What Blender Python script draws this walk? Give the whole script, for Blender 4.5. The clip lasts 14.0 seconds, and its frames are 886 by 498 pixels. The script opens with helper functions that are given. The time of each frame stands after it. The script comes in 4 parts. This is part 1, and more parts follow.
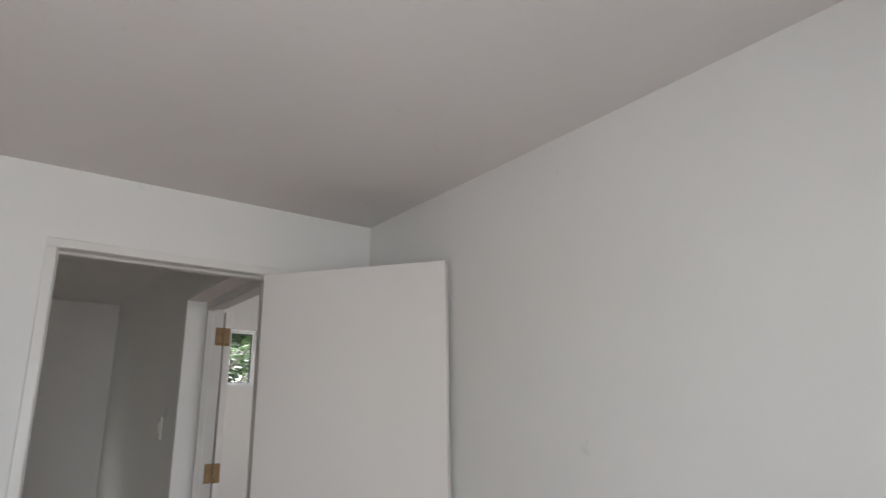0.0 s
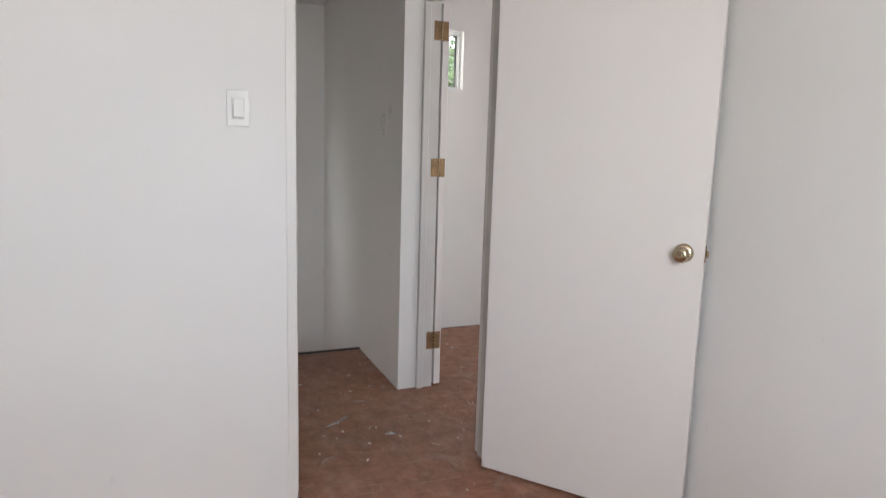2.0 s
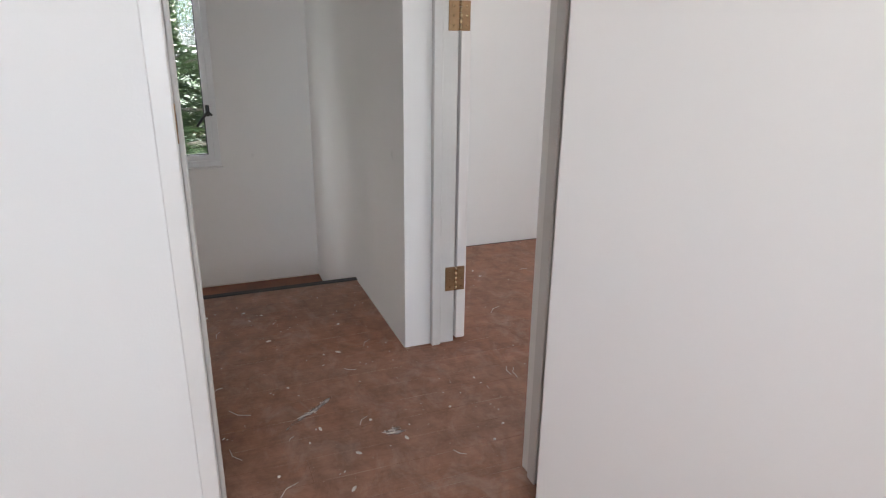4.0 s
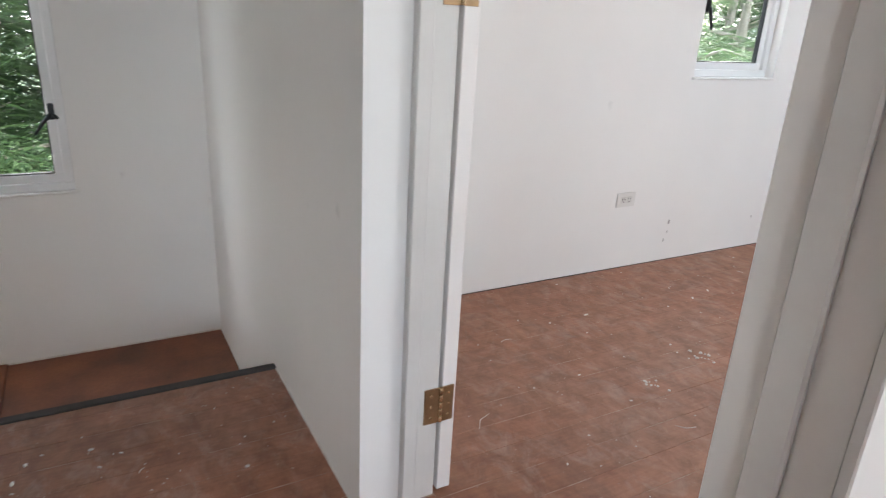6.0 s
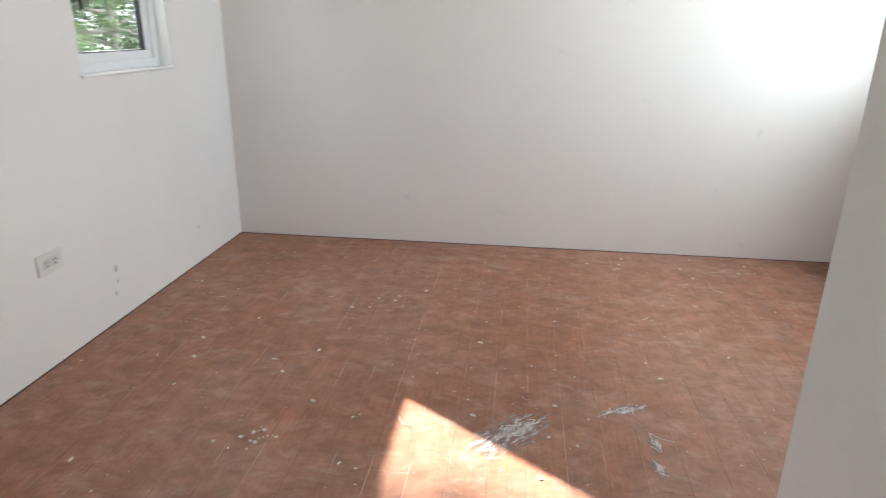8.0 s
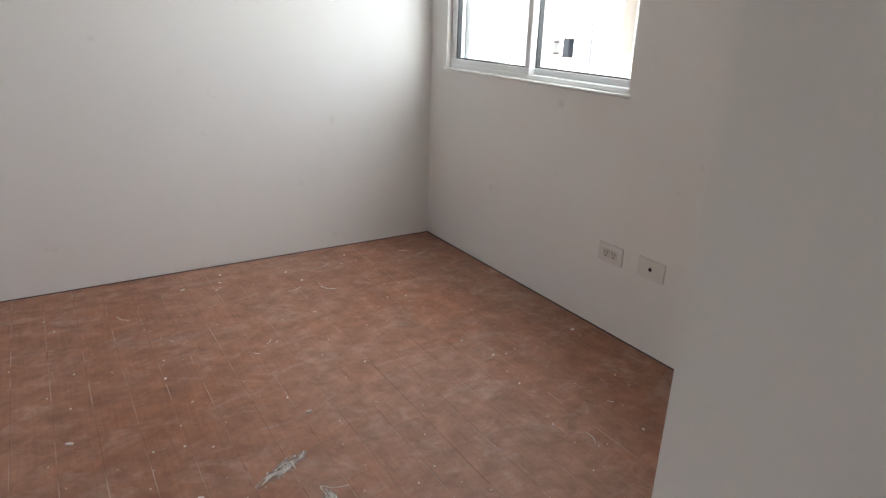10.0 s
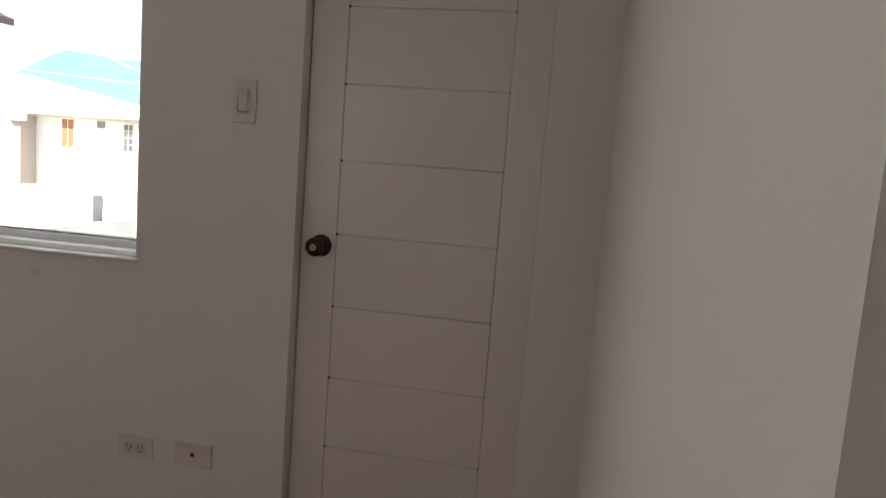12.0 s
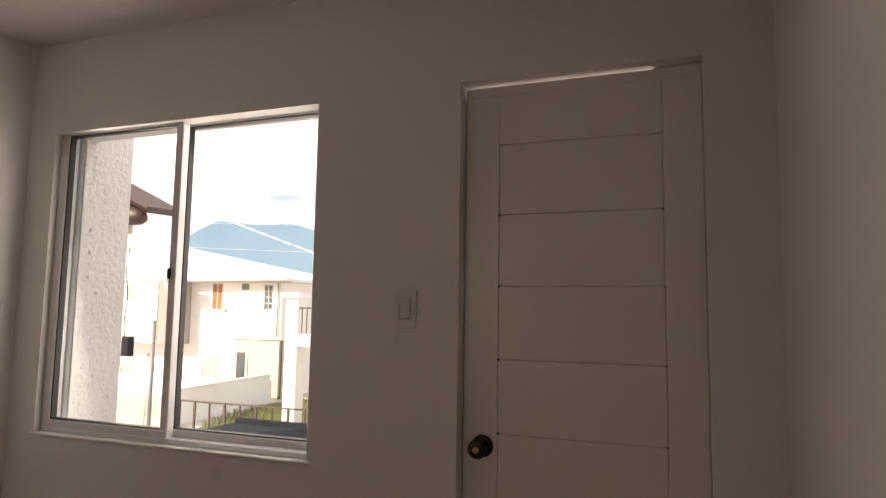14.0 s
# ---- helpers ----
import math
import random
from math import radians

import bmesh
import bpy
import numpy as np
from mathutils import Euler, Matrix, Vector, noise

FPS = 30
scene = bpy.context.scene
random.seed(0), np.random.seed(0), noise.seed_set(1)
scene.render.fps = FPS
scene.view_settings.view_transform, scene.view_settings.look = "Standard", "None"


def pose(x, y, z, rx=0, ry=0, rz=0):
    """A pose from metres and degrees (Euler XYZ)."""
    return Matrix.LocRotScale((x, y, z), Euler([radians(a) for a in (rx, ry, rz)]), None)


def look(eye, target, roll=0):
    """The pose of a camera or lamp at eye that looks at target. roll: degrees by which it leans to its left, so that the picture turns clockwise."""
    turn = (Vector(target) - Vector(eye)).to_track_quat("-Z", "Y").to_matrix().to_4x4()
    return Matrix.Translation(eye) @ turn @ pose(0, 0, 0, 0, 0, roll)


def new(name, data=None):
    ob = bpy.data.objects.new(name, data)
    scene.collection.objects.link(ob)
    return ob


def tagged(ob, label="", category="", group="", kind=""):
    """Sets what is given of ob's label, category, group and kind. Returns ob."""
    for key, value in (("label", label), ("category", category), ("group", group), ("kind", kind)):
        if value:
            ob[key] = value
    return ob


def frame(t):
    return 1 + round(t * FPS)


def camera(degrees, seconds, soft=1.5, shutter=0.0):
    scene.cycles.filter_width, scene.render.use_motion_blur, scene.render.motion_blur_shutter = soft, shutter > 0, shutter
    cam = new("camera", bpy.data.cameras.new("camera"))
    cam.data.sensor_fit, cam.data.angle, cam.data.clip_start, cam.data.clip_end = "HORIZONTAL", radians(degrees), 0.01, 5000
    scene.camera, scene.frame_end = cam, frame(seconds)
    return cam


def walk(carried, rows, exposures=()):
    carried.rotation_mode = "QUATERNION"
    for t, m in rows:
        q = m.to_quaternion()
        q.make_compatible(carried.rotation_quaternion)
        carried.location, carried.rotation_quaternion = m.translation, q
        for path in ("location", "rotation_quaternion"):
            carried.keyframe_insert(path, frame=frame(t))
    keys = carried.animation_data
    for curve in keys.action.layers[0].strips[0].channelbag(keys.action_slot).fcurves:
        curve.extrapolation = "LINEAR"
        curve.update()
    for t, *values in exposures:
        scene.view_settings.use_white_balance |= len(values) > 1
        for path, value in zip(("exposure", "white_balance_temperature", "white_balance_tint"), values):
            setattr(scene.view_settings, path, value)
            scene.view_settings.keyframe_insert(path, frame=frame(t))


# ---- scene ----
cam = camera(69.4, 14.0, soft=1.15, shutter=0.2)
PATH = [
    (0, (-0.226, -2.615, 1.452), (0.936, -1.079, 1.991), -0.7),
    (0.5, (-0.343, -2.592, 1.464), (0.58, -0.897, 1.988), -1.1),
    (1, (-0.371, -2.558, 1.465), (0.39, -0.742, 1.816), 0.0),
    (1.5, (-0.394, -2.444, 1.411), (0.394, -0.607, 1.489), 1.0),
    (2, (-0.404, -2.297, 1.334), (0.371, -0.479, 1.028), 1.7),
    (2.2, (-0.379, -2.24, 1.308), (0.405, -0.445, 0.904), 2.2),
    (4.3, (0.045, -1.068, 1.184), (0.735, 0.677, 0.491), 0.7),
    (4.5, (0.014, -0.974, 1.193), (0.735, 0.743, 0.463), -0.2),
    (5, (0.045, -0.669, 1.184), (0.839, 1.032, 0.496), 1.5),
    (5.5, (0.108, -0.446, 1.162), (0.915, 1.223, 0.41), 2.2),
    (6, (0.251, -0.24, 1.159), (1.182, 1.398, 0.488), 3.1),
    (6.5, (0.386, -0.047, 1.141), (1.650, 1.325, 0.428), 2.0),
    (7, (0.447, 0.163, 1.165), (2.095, 1.026, 0.43), 3.4),
    (7.2, (0.501, 0.233, 1.121), (2.186, 1.048, 0.416), 3.4),
    (7.5, (0.553, 0.354, 1.143), (2.312, 1.037, 0.481), 2.1),
    (8, (0.696, 0.442, 1.146), (2.571, 0.665, 0.487), 0.8),
    (8.5, (0.817, 0.548, 1.138), (2.671, 0.213, 0.467), 1.2),
    (8.7, (0.850, 0.574, 1.146), (2.638, 0.014, 0.433), 1.1),
    (10.8, (1.252, 0.443, 1.165), (2.597, -0.974, 0.736), 4.0),
    (11, (1.3, 0.47, 1.145), (2.456, -1.131, 0.829), 4.7),
    (11.2, (1.377, 0.489, 1.178), (2.242, -1.292, 0.894), 4.6),
    (11.5, (1.469, 0.468, 1.207), (2.03, -1.405, 0.783), 2.8),
    (12, (1.48, 0.446, 1.227), (1.8, -1.516, 1.01), 4.4),
    (12.5, (1.498, 0.439, 1.342), (1.786, -1.537, 1.452), 3.8),
    (13, (1.488, 0.461, 1.431), (1.77, -1.485, 1.798), 2.8),
    (13.3, (1.545, 0.503, 1.421), (1.894, -1.417, 1.862), 0.8),
    (13.5, (1.545, 0.5, 1.425), (2.076, -1.391, 1.804), 0.3),
    (13.9, (1.569, 0.513, 1.405), (2.251, -1.351, 1.648), 0.6),
    (14, (1.577, 0.508, 1.394), (2.274, -1.357, 1.592), 0.9),
]
walk(cam, [(t, look(eye, aim, lean)) for t, eye, aim, lean in PATH],
     exposures=[(0, 1.75, 6550, 13), (1.0, 2.35, 6650, 14), (2.0, 2.35, 6600, 15), (4.5, 2.75, 6450, 14), (5.5, 2.98, 6350, 13), (6.5, 2.8, 6450, 13), (7.0, 2.72, 6150, 10), (7.5, 2.8, 6150, 9), (8.0, 2.66, 6550, 11), (8.7, 2.68, 6320, 9), (11.0, 1.45, 7050, 17), (11.5, 1.25, 7150, 18), (12.5, 1.35, 7250, 19), (13.2, 1.35, 7550, 20), (14.0, 0.66, 8600, 27)])

# ---------------------------------------------------------------- world and sun
world = bpy.data.worlds.new("sky")
scene.world = world
world.use_nodes = True
wn, wl = world.node_tree.nodes, world.node_tree.links
SUN_AZ, SUN_EL = math.atan2(0.81, 0.58), radians(32.3)   # horizontal way towards the sun, and its height
sky = wn.new("ShaderNodeTexSky")
sky.sky_type, sky.sun_disc = "NISHITA", False
sky.sun_elevation, sky.sun_rotation = SUN_EL, math.pi / 2 - SUN_AZ
sky.air_density, sky.dust_density = 1.0, 0.8
cloud_map = wn.new("ShaderNodeTexCoord")
cloud_scale = wn.new("ShaderNodeMapping")
cloud_scale.inputs["Scale"].default_value = (1.6, 1.6, 5.0)
cloud = wn.new("ShaderNodeTexNoise")
cloud.inputs["Scale"].default_value, cloud.inputs["Detail"].default_value = 1.7, 7.0
cloud_ramp = wn.new("ShaderNodeValToRGB")
cloud_ramp.color_ramp.elements[0].position, cloud_ramp.color_ramp.elements[1].position = 0.42, 0.62
cloud_mix = wn.new("ShaderNodeMixRGB")
cloud_mix.inputs["Color2"].default_value = (9.0, 9.3, 9.8, 1)
wl.new(cloud_map.outputs["Generated"], cloud_scale.inputs["Vector"])
wl.new(cloud_scale.outputs["Vector"], cloud.inputs["Vector"])
wl.new(cloud.outputs["Fac"], cloud_ramp.inputs["Fac"])
wl.new(cloud_ramp.outputs["Color"], cloud_mix.inputs["Fac"])
wl.new(sky.outputs["Color"], cloud_mix.inputs["Color1"])
wl.new(cloud_mix.outputs["Color"], wn["Background"].inputs["Color"])
wn["Background"].inputs["Strength"].default_value = 0.15

sun = new("sun", bpy.data.lights.new("sun", "SUN"))
sun.data.energy, sun.data.angle, sun.data.color = 5.0, radians(0.8), (1.0, 0.965, 0.91)
toward = Vector((math.cos(SUN_AZ) * math.cos(SUN_EL), math.sin(SUN_AZ) * math.cos(SUN_EL), math.sin(SUN_EL)))
sun.matrix_world = look(toward * 50, (0, 0, 0))


def sky_lamp(name, eye, target, width, height, watts, colour=(0.93, 0.97, 1.0)):
    """Daylight that falls in through a window's opening."""
    lamp = new(name, bpy.data.lights.new(name, "AREA"))
    lamp.data.shape, lamp.data.size, lamp.data.size_y = "RECTANGLE", width, height
    lamp.data.energy, lamp.data.color = watts, colour
    lamp.matrix_world = look(eye, target)
    return lamp


sky_lamp("daylight_front_bedroom", (-0.3, -3.05, 1.5), (-0.35, -2.0, 1.58), 1.3, 1.1, 7.6)
sky_lamp("daylight_stair_window", (-0.12, 2.93, 1.45), (-0.2, 1.9, 0.9), 0.5, 0.4, 0.12)
sky_lamp("daylight_garden_window", (3.25, -1.47, 1.56), (3.0, 1.2, 1.02), 1.05, 1.1, 5.6)
sky_lamp("daylight_back_window", (3.2, 2.13, 1.54), (3.0, 1.0, 1.2), 0.54, 1.0, 0.15)


# ---------------------------------------------------------------- materials
def nodes_of(name):
    m = bpy.data.materials.new(name)
    m.use_nodes = True
    n, l = m.node_tree.nodes, m.node_tree.links
    return m, n, l, n["Principled BSDF"]


def noise_node(n, l, scale, detail=4.0, stretch=None, kind="Object"):
    at = n.new("ShaderNodeTexCoord")
    tex = n.new("ShaderNodeTexNoise")
    tex.inputs["Scale"].default_value, tex.inputs["Detail"].default_value = scale, detail
    if stretch:
        mp = n.new("ShaderNodeMapping")
        mp.inputs["Scale"].default_value = stretch
        l.new(at.outputs[kind], mp.inputs["Vector"])
        l.new(mp.outputs["Vector"], tex.inputs["Vector"])
    else:
        l.new(at.outputs[kind], tex.inputs["Vector"])
    return tex


def ramp_node(n, l, source, low, high, c0=(0, 0, 0), c1=(1, 1, 1)):
    r = n.new("ShaderNodeValToRGB")
    r.color_ramp.elements[0].position, r.color_ramp.elements[1].position = low, high
    r.color_ramp.elements[0].color, r.color_ramp.elements[1].color = (*c0, 1), (*c1, 1)
    l.new(source, r.inputs["Fac"])
    return r


def mix_node(n, l, fac, c1, c2, blend="MIX"):
    m = n.new("ShaderNodeMixRGB")
    m.blend_type = blend
    for slot, value in (("Fac", fac), ("Color1", c1), ("Color2", c2)):
        if isinstance(value, (int, float)):
            m.inputs[slot].default_value = value
        elif isinstance(value, tuple):
            m.inputs[slot].default_value = (*value, 1)
        else:
            l.new(value, m.inputs[slot])
    return m


def bump_node(n, l, bsdf, source, strength, distance):
    b = n.new("ShaderNodeBump")
    b.inputs["Strength"].default_value, b.inputs["Distance"].default_value = strength, distance
    l.new(source, b.inputs["Height"])
    l.new(b.outputs["Normal"], bsdf.inputs["Normal"])
    return b


def painted(name, colour, rough, vary=0.05, big=1.2, fine=60.0, relief=0.15, depth=0.002, metal=0.0, spec=0.5):
    """A coated surface: slow tone changes, fine grain in colour and relief."""
    m, n, l, bsdf = nodes_of(name)
    slow = noise_node(n, l, big, 5.0)
    grain = noise_node(n, l, fine, 3.0)
    dark = tuple(c * (1 - vary * 2) for c in colour)
    light = tuple(min(1, c * (1 + vary)) for c in colour)
    a = ramp_node(n, l, slow.outputs["Fac"], 0.3, 0.7, dark, light)
    b = mix_node(n, l, vary, a.outputs["Color"], grain.outputs["Fac"], "OVERLAY")
    l.new(b.outputs["Color"], bsdf.inputs["Base Color"])
    r = ramp_node(n, l, slow.outputs["Fac"], 0.2, 0.8, (rough * 0.85,) * 3, (min(1, rough * 1.12),) * 3)
    l.new(r.outputs["Color"], bsdf.inputs["Roughness"])
    bsdf.inputs["Metallic"].default_value = metal
    bsdf.inputs["Specular IOR Level"].default_value = spec
    bump_node(n, l, bsdf, grain.outputs["Fac"], relief, depth)
    return m


def wall_paint(name, colour):
    """Skim-coated wall with faint trowel marks, scuffs and roller grain."""
    m, n, l, bsdf = nodes_of(name)
    slow = noise_node(n, l, 0.9, 6.0)
    trowel = noise_node(n, l, 5.0, 5.0, (1.0, 1.0, 0.35))
    grain = noise_node(n, l, 170.0, 3.0)
    a = ramp_node(n, l, slow.outputs["Fac"], 0.3, 0.72, tuple(c * 0.94 for c in colour), colour)
    b = mix_node(n, l, 0.05, a.outputs["Color"], trowel.outputs["Fac"], "OVERLAY")
    scuff = noise_node(n, l, 9.0, 8.0)
    sc = ramp_node(n, l, scuff.outputs["Fac"], 0.70, 0.78)
    c = mix_node(n, l, sc.outputs["Color"], b.outputs["Color"], tuple(x * 0.86 for x in colour))
    l.new(c.outputs["Color"], bsdf.inputs["Base Color"])
    bsdf.inputs["Roughness"].default_value = 0.62
    bsdf.inputs["Specular IOR Level"].default_value = 0.3
    mix = n.new("ShaderNodeMath")
    mix.operation = "ADD"
    wave = n.new("ShaderNodeMath")
    wave.operation = "MULTIPLY"
    wave.inputs[1].default_value = 3.0
    l.new(trowel.outputs["Fac"], wave.inputs[0])
    l.new(wave.outputs[0], mix.inputs[0])
    l.new(grain.outputs["Fac"], mix.inputs[1])
    bump_node(n, l, bsdf, mix.outputs[0], 0.22, 0.0015)
    return m


def floor_wood(name):
    """Red-brown planks with grain, worn and hazed by builders' dust, plaster and scuffs."""
    m, n, l, bsdf = nodes_of(name)
    info = n.new("ShaderNodeObjectInfo")
    geo = n.new("ShaderNodeNewGeometry")

    def world_noise(scale, detail, rough, stretch=(1, 1, 1), shift=(0, 0, 0), turn=0.0, warp=0.0):
        mp = n.new("ShaderNodeMapping")
        mp.inputs["Scale"].default_value, mp.inputs["Location"].default_value = stretch, shift
        mp.inputs["Rotation"].default_value = (0, 0, radians(turn))
        l.new(geo.outputs["Position"], mp.inputs["Vector"])
        tx = n.new("ShaderNodeTexNoise")
        tx.inputs["Scale"].default_value, tx.inputs["Detail"].default_value = scale, detail
        tx.inputs["Roughness"].default_value, tx.inputs["Distortion"].default_value = rough, warp
        l.new(mp.outputs["Vector"], tx.inputs["Vector"])
        return tx.outputs["Fac"]

    grain = noise_node(n, l, 14.0, 9.0, (0.5, 7.0, 1.0))
    tone = ramp_node(n, l, grain.outputs["Fac"], 0.30, 0.70, (0.245, 0.087, 0.040), (0.330, 0.130, 0.063))
    each = ramp_node(n, l, info.outputs["Random"], 0.0, 1.0, (0.89, 0.88, 0.87), (1.08, 1.06, 1.04))
    wood = mix_node(n, l, 1.0, tone.outputs["Color"], each.outputs["Color"], "MULTIPLY")
    # dark worn patches the size of a palm
    worn = ramp_node(n, l, world_noise(9.0, 8.0, 0.62, (1.05, 0.9, 1), (1.0, 4.0, 0), 12, 0.6), 0.46, 0.66, (0,) * 3, (0.34,) * 3)
    a = mix_node(n, l, worn.outputs["Color"], wood.outputs["Color"], (0.120, 0.048, 0.027))
    # bare orange rubs
    rub = ramp_node(n, l, world_noise(3.4, 6.0, 0.6, (1, 1, 1), (8.0, 2.0, 0), 0, 0.4), 0.59, 0.72, (0,) * 3, (0.45,) * 3)
    a = mix_node(n, l, rub.outputs["Color"], a.outputs["Color"], (0.42, 0.150, 0.058))
    # wiped veils of pale dust, broad and fine
    dust = world_noise(1.5, 10.0, 0.70, (1.2, 0.9, 1), (3.7, 1.3, 0), 0, 0.5)
    df = ramp_node(n, l, dust, 0.38, 0.66, (0.14,) * 3, (0.52,) * 3)
    a = mix_node(n, l, df.outputs["Color"], a.outputs["Color"], (0.42, 0.285, 0.222))
    veil = ramp_node(n, l, world_noise(7.0, 9.0, 0.70, (1.25, 0.75, 1), (2.0, 7.0, 0), 9, 1.0), 0.50, 0.70, (0,) * 3, (0.48,) * 3)
    a = mix_node(n, l, veil.outputs["Color"], a.outputs["Color"], (0.45, 0.345, 0.29))
    mo = ramp_node(n, l, world_noise(13.0, 8.0, 0.68, (1.1, 0.9, 1), (0, 0, 0), -8, 0.4), 0.34, 0.66, (0.75, 0.71, 0.68), (1.20, 1.19, 1.18))
    a = mix_node(n, l, 1.0, a.outputs["Color"], mo.outputs["Color"], "MULTIPLY")
    # plaster specks
    sp = ramp_node(n, l, world_noise(58.0, 4.0, 0.5), 0.70, 0.76)
    a = mix_node(n, l, sp.outputs["Color"], a.outputs["Color"], (0.54, 0.45, 0.38))
    l.new(a.outputs["Color"], bsdf.inputs["Base Color"])
    rr = ramp_node(n, l, dust, 0.35, 0.75, (0.42,) * 3, (0.75,) * 3)
    l.new(rr.outputs["Color"], bsdf.inputs["Roughness"])
    bsdf.inputs["Specular IOR Level"].default_value = 0.4
    bump_node(n, l, bsdf, grain.outputs["Fac"], 0.15, 0.0008)
    return m


def smeared_film(name):
    """A hazy film of dried skim coat, thin and broken towards its edge."""
    m, n, l, bsdf = nodes_of(name)
    tc = n.new("ShaderNodeTexCoord")
    ln = n.new("ShaderNodeVectorMath")
    ln.operation = "LENGTH"
    l.new(tc.outputs["Generated"], ln.inputs[0])
    mp = n.new("ShaderNodeMapping")
    mp.inputs["Location"].default_value, mp.inputs["Scale"].default_value = (-1.0, -1.0, 0.0), (2.0, 2.0, 0.0)
    l.new(tc.outputs["Generated"], mp.inputs["Vector"])
    l.new(mp.outputs["Vector"], ln.inputs[0])
    tex = noise_node(n, l, 34.0, 7.0, (0.6, 1.6, 1.0))
    fall = n.new("ShaderNodeMath")
    fall.operation = "MULTIPLY_ADD"
    fall.inputs[1].default_value, fall.inputs[2].default_value = -0.42, 0.30
    l.new(ln.outputs["Value"], fall.inputs[0])
    add = n.new("ShaderNodeMath")
    add.operation = "ADD"
    l.new(tex.outputs["Fac"], add.inputs[0])
    l.new(fall.outputs[0], add.inputs[1])
    cover = ramp_node(n, l, add.outputs[0], 0.42, 0.72, (0,) * 3, (0.85,) * 3)
    l.new(cover.outputs["Color"], bsdf.inputs["Alpha"])
    tone = ramp_node(n, l, tex.outputs["Fac"], 0.4, 0.65, (0.33, 0.29, 0.27), (0.62, 0.58, 0.55))
    l.new(tone.outputs["Color"], bsdf.inputs["Base Color"])
    bsdf.inputs["Roughness"].default_value = 0.85
    return m


def joint_fill(name):
    """Plank joints, bare brown in places and packed with pale dust in others."""
    m, n, l, bsdf = nodes_of(name)
    geo = n.new("ShaderNodeNewGeometry")
    tex = n.new("ShaderNodeTexNoise")
    tex.inputs["Scale"].default_value, tex.inputs["Detail"].default_value = 5.5, 6.0
    l.new(geo.outputs["Position"], tex.inputs["Vector"])
    r = ramp_node(n, l, tex.outputs["Fac"], 0.44, 0.62, (0.22, 0.10, 0.06), (0.52, 0.42, 0.35))
    l.new(r.outputs["Color"], bsdf.inputs["Base Color"])
    bsdf.inputs["Roughness"].default_value = 0.9
    return m


def leafy(name, dark, light):
    m, n, l, bsdf = nodes_of(name)
    geo = n.new("ShaderNodeNewGeometry")
    r = ramp_node(n, l, geo.outputs["Random Per Island"], 0.0, 1.0, dark, light)
    l.new(r.outputs["Color"], bsdf.inputs["Base Color"])
    bsdf.inputs["Roughness"].default_value = 0.62
    through_leaf = n.new("ShaderNodeBsdfTranslucent")
    l.new(r.outputs["Color"], through_leaf.inputs["Color"])
    mix = n.new("ShaderNodeMixShader")
    mix.inputs["Fac"].default_value = 0.42
    l.new(bsdf.outputs[0], mix.inputs[1])
    l.new(through_leaf.outputs[0], mix.inputs[2])
    l.new(mix.outputs[0], n["Material Output"].inputs["Surface"])
    return m


def glassy(name, tint=(0.95, 0.98, 0.97)):
    m, n, l, bsdf = nodes_of(name)
    clear = n.new("ShaderNodeBsdfTransparent")
    clear.inputs["Color"].default_value = (*tint, 1)
    gloss = n.new("ShaderNodeBsdfGlossy")
    gloss.inputs["Roughness"].default_value = 0.02
    facing = n.new("ShaderNodeLayerWeight")
    steep = n.new("ShaderNodeMath")
    steep.operation = "POWER"
    steep.inputs[1].default_value = 5.0
    l.new(facing.outputs["Facing"], steep.inputs[0])
    level = n.new("ShaderNodeMath")
    level.operation = "MULTIPLY_ADD"
    level.inputs[1].default_value, level.inputs[2].default_value = 0.9, 0.03
    l.new(steep.outputs[0], level.inputs[0])
    mix = n.new("ShaderNodeMixShader")
    l.new(level.outputs[0], mix.inputs["Fac"])
    l.new(clear.outputs[0], mix.inputs[1])
    l.new(gloss.outputs[0], mix.inputs[2])
    l.new(mix.outputs[0], n["Material Output"].inputs["Surface"])
    return m


def haze_glow(name, low, high):
    """Far hills: the blue haze is painted in as an even emission, unlit by the sun."""
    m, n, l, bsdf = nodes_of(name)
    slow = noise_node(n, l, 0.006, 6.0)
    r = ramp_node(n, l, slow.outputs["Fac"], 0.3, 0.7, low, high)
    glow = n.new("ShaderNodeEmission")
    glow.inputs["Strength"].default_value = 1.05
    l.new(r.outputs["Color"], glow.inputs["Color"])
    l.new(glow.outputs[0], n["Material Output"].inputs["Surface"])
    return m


M_WALL = wall_paint("white_wall_paint", (0.80, 0.79, 0.77))
M_CEIL = wall_paint("ceiling_paint", (0.76, 0.735, 0.72))
M_DOORGLOSS = painted("balcony_door_enamel", (0.78, 0.75, 0.725), 0.20, 0.012, 0.5, 90.0, 0.08, 0.0005)
M_DOOR = painted("door_enamel", (0.78, 0.75, 0.725), 0.38, 0.012, 0.7, 90.0, 0.08, 0.0005)
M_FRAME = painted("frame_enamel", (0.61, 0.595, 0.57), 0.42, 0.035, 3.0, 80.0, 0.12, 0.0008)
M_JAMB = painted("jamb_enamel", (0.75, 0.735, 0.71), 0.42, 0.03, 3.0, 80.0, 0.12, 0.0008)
M_FLOOR = floor_wood("dusty_red_planks")
M_DUST = joint_fill("dust_in_joints")
M_BRONZE = painted("antique_bronze", (0.34, 0.215, 0.115), 0.38, 0.12, 20.0, 160.0, 0.2, 0.0005, metal=0.75)
M_PIN = painted("bright_brass", (0.62, 0.47, 0.28), 0.25, 0.10, 30.0, 200.0, 0.1, 0.0004, metal=0.9)
